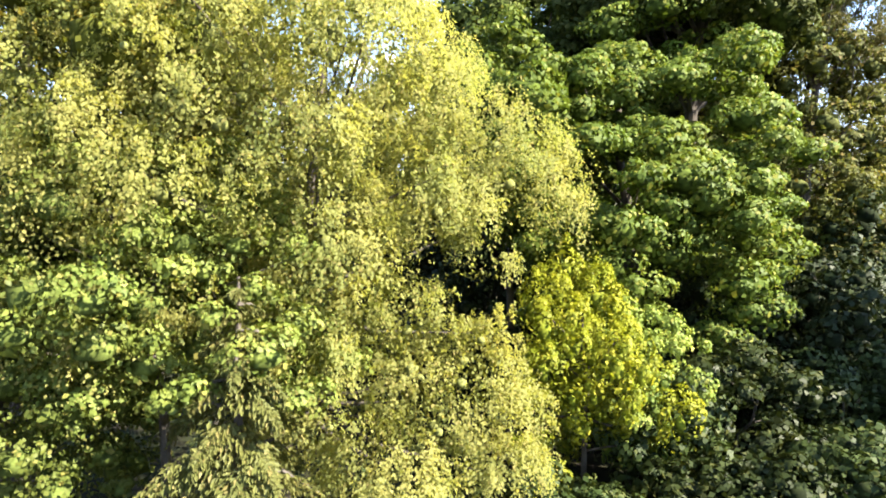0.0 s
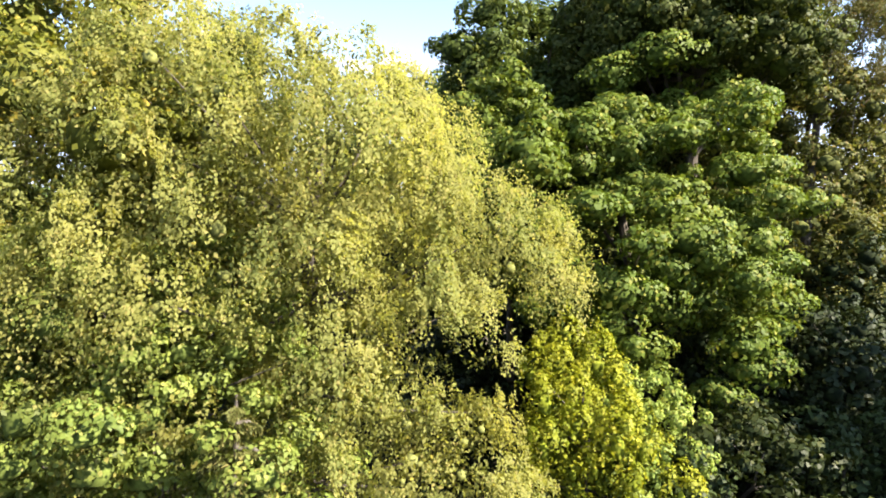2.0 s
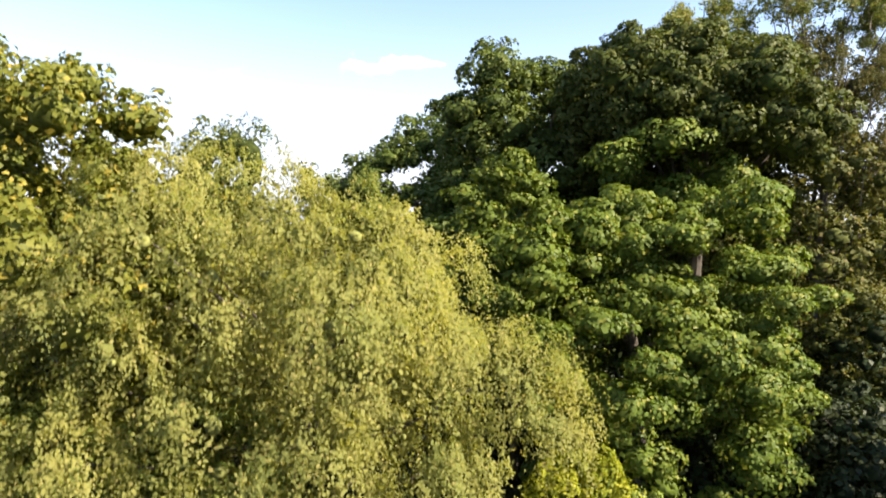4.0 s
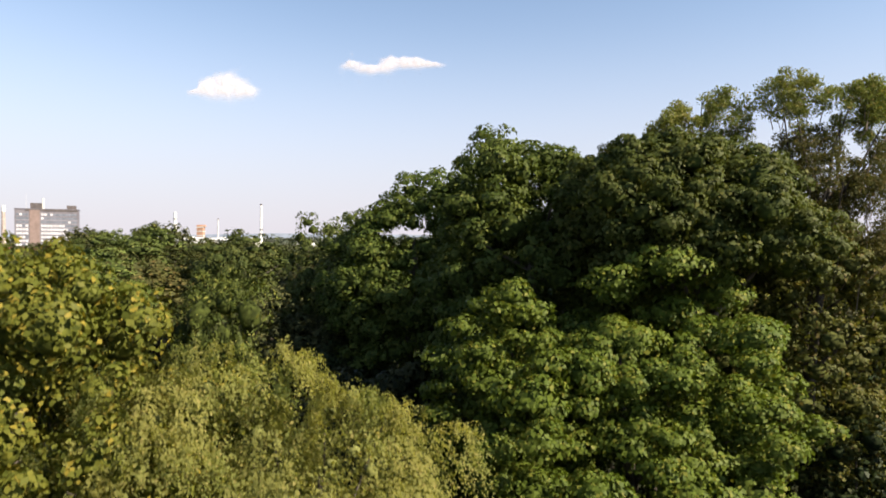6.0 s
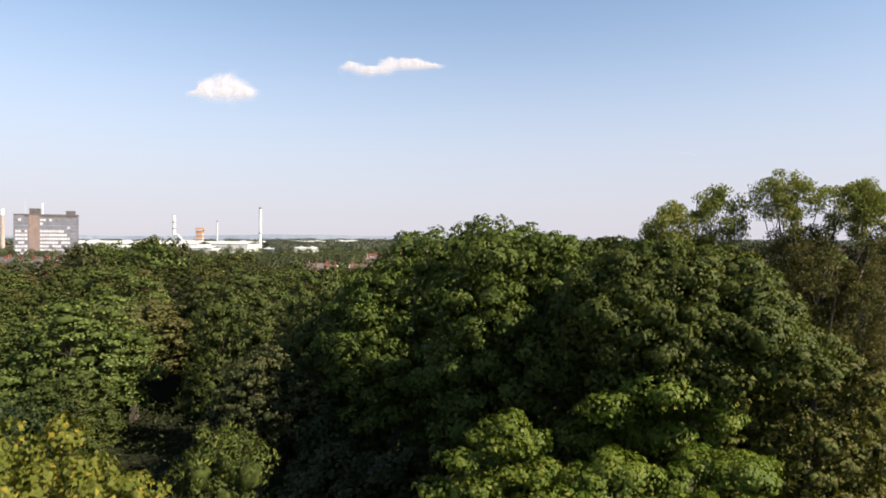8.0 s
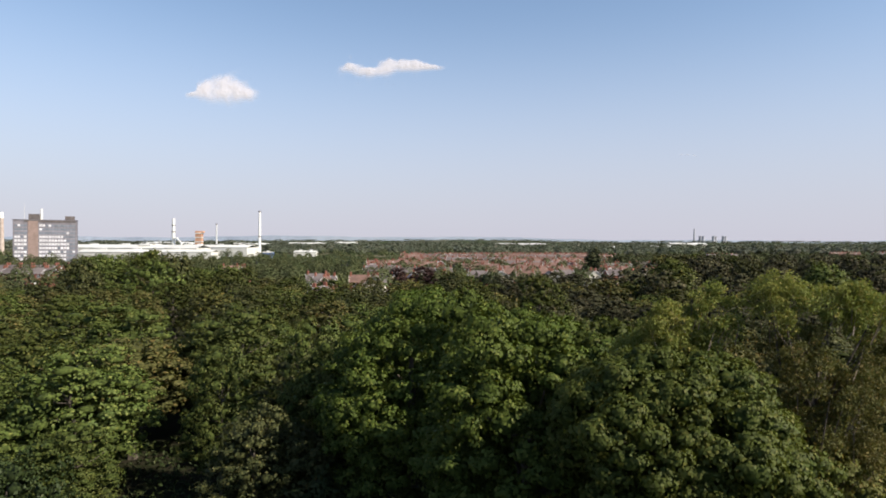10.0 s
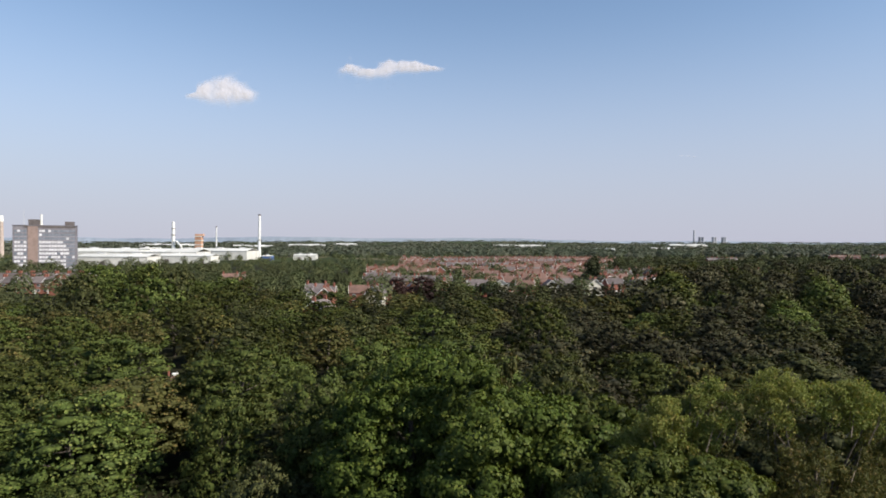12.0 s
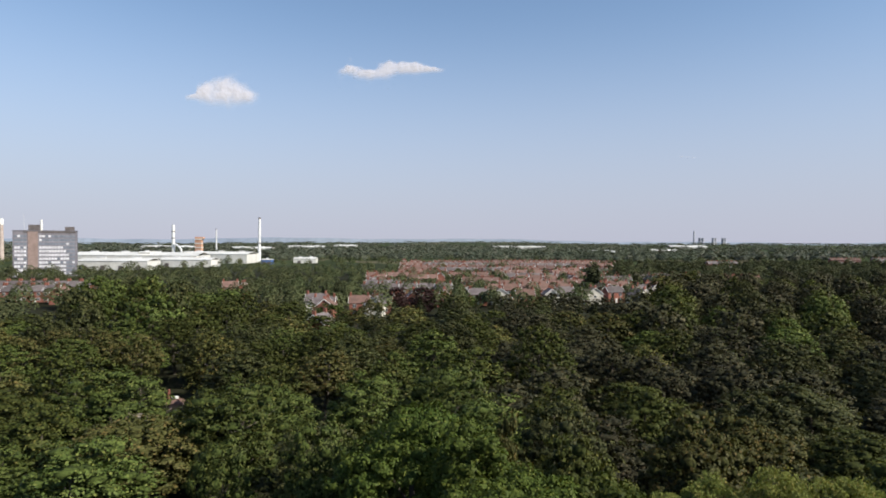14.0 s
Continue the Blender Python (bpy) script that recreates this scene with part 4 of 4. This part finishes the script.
def house(kind, place, turn, wall, roof, w=8.0, d=8.5, h=5.3, rise=2.7):
    """w along the ridge, d across it; two chimneys, windows on the front, barge boards on the gables."""
    colour = "red-brick" if wall is BRICK else "cream-rendered"
    tile = "grey slate" if roof is SLATE else "red clay tile"
    t = thing("house", place, colour + " two-storey house with a " + tile + " roof", "house", "houses of the town", turn)
    bm = bmesh.new()
    pts = [(-d / 2, 0), (d / 2, 0), (d / 2, h), (0, h + rise), (-d / 2, h)]
    ends = [[bm.verts.new((x, a, z)) for a, z in pts] for x in (-w / 2, w / 2)]
    bm.faces.new(ends[0])
    bm.faces.new(ends[1][::-1])
    for i in range(5):
        j = (i + 1) % 5
        bm.faces.new((ends[0][j], ends[0][i], ends[1][i], ends[1][j]))
    bmesh.ops.recalc_face_normals(bm, faces=bm.faces[:])
    part("wall", bm, wall, t)
    bm = bmesh.new()
    o = 0.35
    sl = rise / (d / 2)
    for s in (-1, 1):
        q = []
        for x in (-w / 2 - o, w / 2 + o):
            q.append([bm.verts.new((x, 0, h + rise + 0.16)), bm.verts.new((x, s * (d / 2 + o), h - o * sl + 0.16)), bm.verts.new((x, s * (d / 2 + o), h - o * sl + 0.02)), bm.verts.new((x, 0, h + rise + 0.02))])
        bm.faces.new(q[0]), bm.faces.new(q[1][::-1])
        for i in range(4):
            j = (i + 1) % 4
            bm.faces.new((q[0][j], q[0][i], q[1][i], q[1][j]))
    bmesh.ops.recalc_face_normals(bm, faces=bm.faces[:])
    part("roof", bm, roof, t)
    for x in (-w / 2 + 0.5, w / 2 - 0.5):
        ch = part("chimney", bevelled(boxes((0, 0, 0, 0.7, 1.1, 1.7)), 0.04), BRICK, t, at=(x, 0, h + rise - 0.5))
        part("chimney_pot", boxes((0, 0, 0, 0.3, 0.3, 0.45)), CLAY, ch, at=(0, 0, 1.7))
    for z in (0.9, 3.3):
        for x in (-w * 0.25, w * 0.25):
            win = part("window", boxes((0, 0, 0, 1.5, 0.1, 1.4)), PAINT, t, at=(x, -d / 2 - 0.04, z))
            part("pane", boxes((-0.36, 0, 0.1, 0.62, 0.06, 1.2), (0.36, 0, 0.1, 0.62, 0.06, 1.2)), GLASS, win, at=(0, -0.05, 0))
    part("door", boxes((0, 0, 0, 1.0, 0.1, 2.1)), PAINT, t, at=(0, -d / 2 - 0.04, 0.02))
    for x in (-w / 2 - 0.37, w / 2 + 0.37):
        bm = bmesh.new()
        prof = [(0, h + rise + 0.18), (d / 2 + o, h - o * sl + 0.18), (d / 2 + o, h - o * sl - 0.12), (0, h + rise - 0.12), (-d / 2 - o, h - o * sl - 0.12), (-d / 2 - o, h - o * sl + 0.18)]
        rows = [[bm.verts.new((x + e, a, z)) for a, z in prof] for e in (-0.03, 0.03)]
        for i in range(6):
            j = (i + 1) % 6
            bm.faces.new((rows[0][i], rows[0][j], rows[1][j], rows[1][i]))
        for r, flip in ((rows[0], 1), (rows[1], -1)):
            bm.faces.new([r[0], r[1], r[2], r[3]][::flip]), bm.faces.new([r[0], r[3], r[4], r[5]][::flip])
        bmesh.ops.recalc_face_normals(bm, faces=bm.faces[:])
        part("barge_board", bm, PAINT, t)
    win = part("window", boxes((0, 0, 0, 0.1, 1.3, 1.3)), PAINT, t, at=(w / 2 + 0.04, 0, 3.2))
    part("pane", boxes((0, 0, 0.1, 0.06, 1.1, 1.1)), GLASS, win, at=(0.05, 0, 0))
    return t


def set_house(kind, x, y, turn):
    z = float(ground_height(x, y))
    if kind not in HOUSE:
        wall, roof, w, d = {"bs": (BRICK, SLATE, 8.5, 7.0), "bc": (BRICK, CLAY, 8.0, 6.6), "rs": (RENDER_WALL, SLATE, 8.5, 6.8), "rc": (RENDER_WALL, CLAY, 8.0, 8.0), "tb": (BRICK, SLATE, 6.2, 9.0), "tc": (BRICK, CLAY, 6.2, 9.0)}[kind]
        HOUSE[kind] = house(kind, (x, y, z), turn, wall, roof, w, d)
    else:
        copy_thing(HOUSE[kind], pose(x, y, z, 0, 0, turn))


def terrace(kind, x, y, n, turn, gap=6.25):
    a = radians(turn)
    for i in range(n):
        set_house(kind, x + i * gap * math.cos(a), y + i * gap * math.sin(a), turn)


for k, x, y, a in (("bs", -46.0, 248, 0), ("bc", -44.0, 240, -90), ("bc", -33.0, 254, 8), ("rs", -26.0, 250, 85), ("bs", -36.8, 190, 75), ("bc", -114.0, 338, 20), ("bc", -104.0, 329, -80),
                   ("rs", -52.0, 262, 0), ("bs", -24.0, 262, -10), ("bc", -12.0, 285, -85), ("bc", 2.0, 290, -90), ("bs", 18.0, 296, 0), ("rc", 29.0, 300, -90), ("bc", 40.0, 292, 0), ("rs", 53.0, 298, -90),
                   ("rs", 62.0, 310, 0), ("rc", 75.0, 305, -85), ("bs", 88.0, 315, 10), ("rs", 96.0, 300, -60), ("bs", 104.0, 318, 20), ("rs", 112.0, 330, -70), ("bc", 126.0, 340, 0), ("bs", 140.0, 345, 0)):
    set_house(k, x, y, a)
terrace("tb", -226, 300, 7, 6)
set_house("bc", -178, 292, -84)
terrace("tb", -240, 332, 9, 4)
rng = np.random.default_rng(101)
for row in (330, 356, 384, 416, 452, 492, 540, 596, 662, 740):
    x, far = (-0.11 if row < 480 else -0.06) * row, (0.36 if row < 480 else 0.27) * row
    slope = rng.uniform(-9, 9)
    while x < far:
        n = int(rng.integers(2, 7))
        if rng.random() < 0.88:
            kind = ("tb", "tc", "bs", "tc", "tc", "bc")[int(rng.integers(0, 6))]
            cross = rng.random() < 0.22
            terrace(kind, x, row + rng.uniform(-7, 7), 2 if cross else n, slope + (90 if cross else 0), 6.25 if kind[0] == "t" else 9.6)
            n = 1 if cross else n * (1.0 if kind[0] == "t" else 1.55)
        x += n * 6.3 + rng.uniform(5, 16)
terrace("tc", 24, 712, 24, 3)
terrace("tc", 70, 762, 20, 2)
terrace("tb", -14, 668, 12, 3)
terrace("tc", 190, 420, 5, 8)
terrace("tb", 640, 900, 7, 10)
terrace("tc", 610, 965, 7, -5)
terrace("tb", 690, 985, 5, 12)
terrace("tb", 330, 760, 6, 4)

# ---- the office tower ----
CONCRETE = plain("grey_cladding", (0.16, 0.15, 0.17), (0.21, 0.2, 0.225), 0.3, 0.7)
SPANDREL = plain("grey_spandrel", (0.22, 0.22, 0.255), (0.29, 0.285, 0.33), 0.3, 0.6)
PALE_BRICK = plain("pale_brick", (0.38, 0.31, 0.28), (0.47, 0.4, 0.36), 0.3, 0.85)
BROWN = plain("brown_brick", (0.22, 0.165, 0.15), (0.28, 0.21, 0.19), 0.3, 0.85)
BLIND = plain("white_blind", (0.54, 0.54, 0.58), (0.66, 0.66, 0.7), 0.5, 0.5)
DARKMET = plain("dark_metal", (0.10, 0.09, 0.09), (0.15, 0.13, 0.13), 0.4, 0.6)
STEEL = plain("pale_steel", (0.55, 0.56, 0.57), (0.70, 0.70, 0.70), 0.2, 0.45)
tower = thing("office_tower", (-324, 512, 0), "twelve-storey grey office tower with a brown brick stair shaft", "building", turn=27)
W, D, FL = 44.0, 14.0, 3.05
part("body", boxes((0, 0, 0, W, D, 37.2)), CONCRETE, tower)
part("stair_shaft", boxes((0, 0, 0, 7.0, 0.5, 36.6)), BROWN, tower, "brown brick stair shaft", at=(-8.4, -D / 2 - 0.1, 0))
part("roof_slab", boxes((0, 0, 0, W + 0.8, D + 0.8, 0.5)), CONCRETE, tower, at=(0, 0, 37.2))
# dark strip set slightly proud of the front below the roof
part("shadow_gap", boxes((0, 0, 0, 36, 0.3, 1.5)), DARKMET, tower, "dark strip across the front below the roof", at=(3.4, -D / 2 - 0.1, 35.6))
part("plant_room", bevelled(boxes((0, 0, 0, 7.6, 8, 4.6)), 0.1), DARKMET, tower, at=(-8.0, 0, 37.7))
part("plant_room", bevelled(boxes((0, 0, 0, 6.6, 7, 3.2)), 0.1), DARKMET, tower, at=(16.8, 0, 37.7))
part("flue", mesh_np("flue", *tubes([[((0, 0, 0), 0.9), ((0, 0, 9.0), 0.85)]], 10), PAINT), parent=tower, at=(-3.4, 1, 37.7))
part("mast", mesh_np("mast", *tubes([[((0, 0, 0), 0.16), ((0, 0, 13.0), 0.06)]], 6), STEEL), parent=tower, at=(-15.0, 0, 37.7))
pane_mesh = {}
SKY_GLASS = plain("pale_window_glass", (0.15, 0.17, 0.21), (0.24, 0.26, 0.31), 0.4, 0.15)
for key, mat in (("blind", BLIND), ("glass", SKY_GLASS)):
    bm = boxes((0, 0, 0, 1.85, 0.16, 1.75))
    me = bpy.data.meshes.new("pane")
    bm.to_mesh(me)
    bm.free()
    me.materials.append(mat)
    pane_mesh[key] = me
rng = np.random.default_rng(97)
for f in range(11):
    z = 1.6 + f * FL
    part("floor_band", boxes((0, 0, 0, W + 0.1, 0.24, 0.7)), SPANDREL, tower, at=(0, -D / 2 - 0.08, z - 0.95))
    lit = 0.92 if f in (1, 2, 3, 4, 5, 6) else 0.6 if f in (0, 7) else 0.12
    for i in range(20):
        x = -W / 2 + 2.0 + i * 2.1
        if -12.9 < x < -3.9:
            continue
        key = "blind" if rng.random() < (lit if i < 17 else 0.2) else "glass"
        part("pane", pane_mesh[key], parent=tower, at=(x, -D / 2 - 0.03, z))
for i in range(21):
    x = -W / 2 + 0.95 + i * 2.1
    if not -13.0 < x < -4.0:
        part("mullion", boxes((0, 0, 0, 0.26, 0.3, 34.0)), CONCRETE, tower, at=(x, -D / 2 - 0.12, 0.6))

# ---- works, stacks and sheds ----
SHEET = plain("white_sheet_cladding", (0.56, 0.55, 0.52), (0.68, 0.67, 0.64), 0.05, 0.5, 0, 0, 0.08)
ORANGE = plain("rust_orange_cladding", (0.42, 0.23, 0.15), (0.55, 0.32, 0.22), 0.2, 0.7)
BLUE = plain("blue_cladding", (0.07, 0.14, 0.35), (0.11, 0.2, 0.45), 0.2, 0.5)


def shed(x, y, w, d, h, turn=0.0, wall=None, bays=2, label="long white factory shed with a shallow pitched roof"):
    t = thing("factory_shed", (x, y, 0), label, "building", "works sheds", turn)
    part("wall", boxes((0, 0, 0, w, d, h)), wall or SHEET, t)
    bw = w / bays
    for i in range(bays):
        bm = bmesh.new()
        x0, x1 = -w / 2 + i * bw - 0.2, -w / 2 + (i + 1) * bw + 0.2
        p = [(-d / 2 - 0.5, h), (0, h + d * 0.07), (d / 2 + 0.5, h)]
        a = [[bm.verts.new((xx, yy, zz + 0.02)) for yy, zz in p] + [bm.verts.new((xx, yy, zz + 0.35)) for yy, zz in p[::-1]] for xx in (x0, x1)]
        bm.faces.new(a[0]), bm.faces.new(a[1][::-1])
        for j in range(6):
            k = (j + 1) % 6
            bm.faces.new((a[0][k], a[0][j], a[1][j], a[1][k]))
        bmesh.ops.recalc_face_normals(bm, faces=bm.faces[:])
        part("roof", bm, SHEET, t)
        part("roof_vent", bevelled(boxes((0, 0, 0, bw * 0.25, 2.2, 1.4)), 0.1), STEEL, t, at=((x0 + x1) / 2, 0, h + d * 0.07 + 0.2))
    for i in range(max(2, int(w / 16))):
        part("loading_door", boxes((0, 0, 0, 4.5, 0.2, min(4.5, h * 0.6))), DARKMET, t, at=(-w / 2 + (i + 0.5) * w / max(2, int(w / 16)), -d / 2 - 0.06, 0))
    return t


shed(-330, 640, 70, 34, 9, 3)
shed(-365, 760, 150, 50, 12, 2, bays=4)
shed(-290, 720, 60, 30, 8, 0)
shed(-354, 752, 15, 16, 15.5, 0, bays=1, label="tall white works building above the sheds")
shed(-300, 850, 90, 44, 12, -4, bays=3)
shed(-330, 905, 60, 40, 10, 0, bays=2, label="high white furnace hall with a pitched roof")
shed(-640, 760, 70, 40, 13, 5)
shed(-610, 700, 50, 30, 8, 5, BLUE, label="blue-walled works shed with white roof")
shed(-222, 800, 13, 12, 6, 0, BLUE, 1, "small blue-clad works building")
shed(-186, 860, 30, 24, 6, 4, bays=2)
shed(-470, 2200, 130, 60, 10, 0)
shed(-820, 1900, 170, 60, 10, 0)
shed(-560, 1850, 120, 50, 9, 0)
shed(-395, 2600, 90, 60, 12, 0)
shed(390, 1500, 60, 30, 9, -8)
shed(330, 2600, 220, 60, 10, 0)
shed(1150, 2900, 170, 70, 14, 0)
shed(640, 1800, 90, 40, 8, 0, BRICK, 2, "low brick building among the far trees")


def stack(x, y, h, r0, r1, label, bands=(), cap=True, mat=None):
    t = thing("chimney_stack", (x, y, 0), label, "chimney", "works stacks")
    part("shaft", mesh_np("shaft", *tubes([[((0, 0, h * f), r0 + (r1 - r0) * f) for f in (0, 0.25, 0.5, 0.75, 1)]], 16), mat or STEEL), parent=t)
    for f in bands:
        rr = (r0 + (r1 - r0) * f) * 1.25
        part("platform", mesh_np("platform", *tubes([[((0, 0, h * f), rr), ((0, 0, h * f + 1.2), rr)]], 16), DARKMET), parent=t, label="dark steel platform ring")
    if cap:
        part("cap", mesh_np("cap", *tubes([[((0, 0, h - 1.8), r1 * 1.12), ((0, 0, h + 0.3), r1 * 1.12)]], 16), DARKMET), parent=t, label="sooty dark rim")
    return t


stack(-253, 870, 62.6, 2.0, 1.5, "slim pale steel chimney with a dark rim", (0.42,))
stack(-399, 930, 53.5, 2.6, 2.1, "white steel chimney with dark platform rings at the works", (0.62, 0.8), False, PAINT)
stack(-432, 1200, 53, 1.6, 1.2, "thin grey chimney behind the works")
brick_stack = stack(-634, 900, 60, 3.4, 2.2, "tall brick chimney with a white top", (), False, PALE_BRICK)
part("sleeve", mesh_np("sleeve", *tubes([[((0, 0, 52), 2.5), ((0, 0, 60.3), 2.32)]], 16), PAINT), parent=brick_stack, label="white sleeve")
duct = thing("flue_duct", (-392, 926, 0), "bent silver flue duct leading down from the chimney", "duct")
part("pipe", mesh_np("pipe", *tubes([[((-5, 2, 24), 1.2), ((0, 0, 24), 1.3), ((6, -1, 18), 1.3), ((10, -2, 8), 1.4), ((11, -2, 0), 1.4)]], 10), STEEL), parent=duct)
gantry = thing("works_tower", (-382, 985, 0), "rust-orange steel works tower with pale floors", "building")
for i in range(5):
    part("storey", bevelled(boxes((0, 0, 0, 10, 8, 5.2)), 0.1), ORANGE, gantry, at=(0, 0, i * 6.6))
    part("floor_band", boxes((0, 0, 0, 11, 9, 1.36)), SHEET, gantry, at=(0, 0, i * 6.6 + 5.22))
part("roof_house", boxes((0, 0, 0, 13, 7, 3.0)), ORANGE, gantry, at=(1.2, 0, 33.02))

# ---- far power station on the horizon ----
# concrete with a bluish cast, standing in for the distance haze
HAZED_CONCRETE = plain("hazed_concrete", (0.31, 0.32, 0.36), (0.37, 0.38, 0.42), 0.05, 0.9)
station_z = float(ground_height(1850.0, 4380.0))
for i, dx in enumerate((28, 64, 118, 148, 184, 216)):
    t = thing("cooling_tower", (1812 + dx * 1.05, 4400 + (i % 2) * 40, station_z), "grey concrete cooling tower far off on the horizon", "cooling tower", "cooling towers")
    prof = [((0, 0, 46 * f), 14 - 13.5 * f + 10 * f * f) for f in np.linspace(0, 1, 9)]
    part("shell", mesh_np("shell", *tubes([prof], 20), HAZED_CONCRETE), parent=t)
t = thing("chimney_stack", (1800, 4400, station_z), "tall concrete power station chimney on the horizon", "chimney")
part("shaft", mesh_np("shaft", *tubes([[((0, 0, 0), 6.5), ((0, 0, 96), 4.5)]], 14), HAZED_CONCRETE), parent=t)

# ---- park pavilion ----
pav = thing("park_pavilion", (-46.0, 108.0, 0), "small brick park lodge with clay-tiled roof and white lantern", "pavilion", turn=12)
part("wall", boxes((0, 0, 0, 2.5, 2.0, 1.9)), BROWN, pav)
bm = bmesh.new()
bmesh.ops.create_cone(bm, cap_ends=True, segments=4, radius1=2.1, radius2=0.3, depth=0.8, matrix=Matrix.Translation((0, 0, 2.32)) @ Matrix.Rotation(radians(45), 4, "Z"))
part("roof", bm, CLAY, pav)
part("lantern", boxes((0.1, -0.25, 2.62, 0.9, 0.8, 0.32)), PAINT, pav, "white-painted roof lantern")
part("chimney", boxes((-1.0, 0.2, 2.0, 0.32, 0.32, 2.1)), BRICK, pav, "slim red-brick chimney")
path = part("gravel_path", boxes((-44, 104, 0.25, 34, 5, 0.1)), plain("gravel", (0.26, 0.22, 0.18), (0.38, 0.33, 0.28), 0.5, 0.95))
tagged(path, "pale gravel path across the clearing", "path", kind="structure")


# ---- clouds ----
def cloud_material():
    m, nodes, links, out = shader("cloud")
    d = nodes.new("ShaderNodeBsdfDiffuse")
    d.inputs["Color"].default_value = (0.33, 0.325, 0.36, 1)
    dens = nodes.new("ShaderNodeAttribute")
    dens.attribute_name = "thickness"
    tp = nodes.new("ShaderNodeBsdfTransparent")
    b = nodes.new("ShaderNodeMixShader")
    links.new(dens.outputs["Fac"], b.inputs[0])
    links.new(tp.outputs[0], b.inputs[1])
    links.new(d.outputs[0], b.inputs[2])
    links.new(b.outputs[0], out.inputs["Surface"])
    return m


CLOUD = cloud_material()


def cloud(u, v, d, w, h, seed, cells, most, label):
    """A fair-weather cloud: a bulging body of heaped cells (place along it, foot, height) that thins out at its edges."""
    nx, nz = 150, 80
    a, b = np.meshgrid(np.linspace(-1.25, 1.25, nx), np.linspace(-0.45, 1.4, nz))
    clear = np.ones_like(a)
    for s, foot, tall in cells:
        mid, half = (foot + tall) / 2, max((tall - foot) / 2, 0.12)
        clear *= 1 - 0.9 * np.exp(-((a - s) / 0.25) ** 2 - np.abs((b - mid) / (half * 0.95)) ** 2.6)
    rough = np.array([noise.fractal(Vector((p * w / h * 1.1, q * 2.0, seed)), 1.0, 2.0, 5) for p, q in zip(a.ravel(), b.ravel())]).reshape(a.shape)
    body = np.clip(1 - clear + rough * 0.3, 0, 1.2)
    soft = np.clip((0.35 - b) / 0.6, 0, 1) * 0.25
    dens = np.clip((body - 0.1 + soft * 0.3) / (0.95 + soft * 1.6), 0, 1)
    dens = dens * dens * (3 - 2 * dens) * most
    edge = np.minimum(np.minimum(a + 1.25, 1.25 - a) / 0.08, np.minimum(b + 0.45, 1.4 - b) / 0.12)
    dens *= np.clip(edge, 0, 1)
    V = np.stack([a * w / 2, -body * h * 0.5, b * h], -1).reshape(-1, 3)
    F = [(r * nx + c, r * nx + c + 1, (r + 1) * nx + c + 1, (r + 1) * nx + c) for r in range(nz - 1) for c in range(nx - 1)]
    me = mesh_np("cloud", V, F, CLOUD)
    me.shade_smooth()
    me.attributes.new("thickness", "FLOAT", "POINT").data.foreach_set("value", dens.astype(np.float32).ravel())
    gz, gx = np.gradient(body + rough * 0.25)
    up = unit(np.stack([-gx * 5, np.full_like(a, -0.6), -gz * 5], -1).reshape(-1, 3))
    me.normals_split_custom_set_from_vertices(unit(up * 0.55 + np.array(sun_way[:])).tolist())
    t = part("cloud", me)
    t.location = (u * d, d, v * d + 18)
    t.visible_shadow = False
    return tagged(t, label, "cloud")


cloud(-0.3465, 0.2205, 3600, 360, 150, 3, [(-0.92, 0.15, 0.4), (-0.65, 0.05, 0.72), (-0.4, 0, 0.92), (-0.15, 0, 0.98), (0.1, 0, 1.0), (0.35, 0, 0.95), (0.6, 0.0, 0.8), (0.85, 0.08, 0.5)], 0.85, "small white fair-weather cloud with a flat base")
cloud(-0.079, 0.259, 3600, 525, 120, 8, [(-0.9, 0.35, 0.75), (-0.7, 0.15, 0.55), (-0.5, 0.05, 0.5), (-0.3, 0.1, 0.5), (-0.1, 0.25, 0.65), (0.0, 0.35, 1.0), (0.25, 0.35, 0.85), (0.45, 0.4, 0.95), (0.65, 0.4, 0.75), (0.88, 0.45, 0.65)], 0.8, "thin long white cloud drifting in the blue sky")
cloud(0.397, 0.140, 3800, 130, 22, 12, [(-0.6, 0.3, 0.6), (0, 0.2, 0.5), (0.6, 0, 0.3)], 0.3, "faint wisp of white cloud low in the sky")
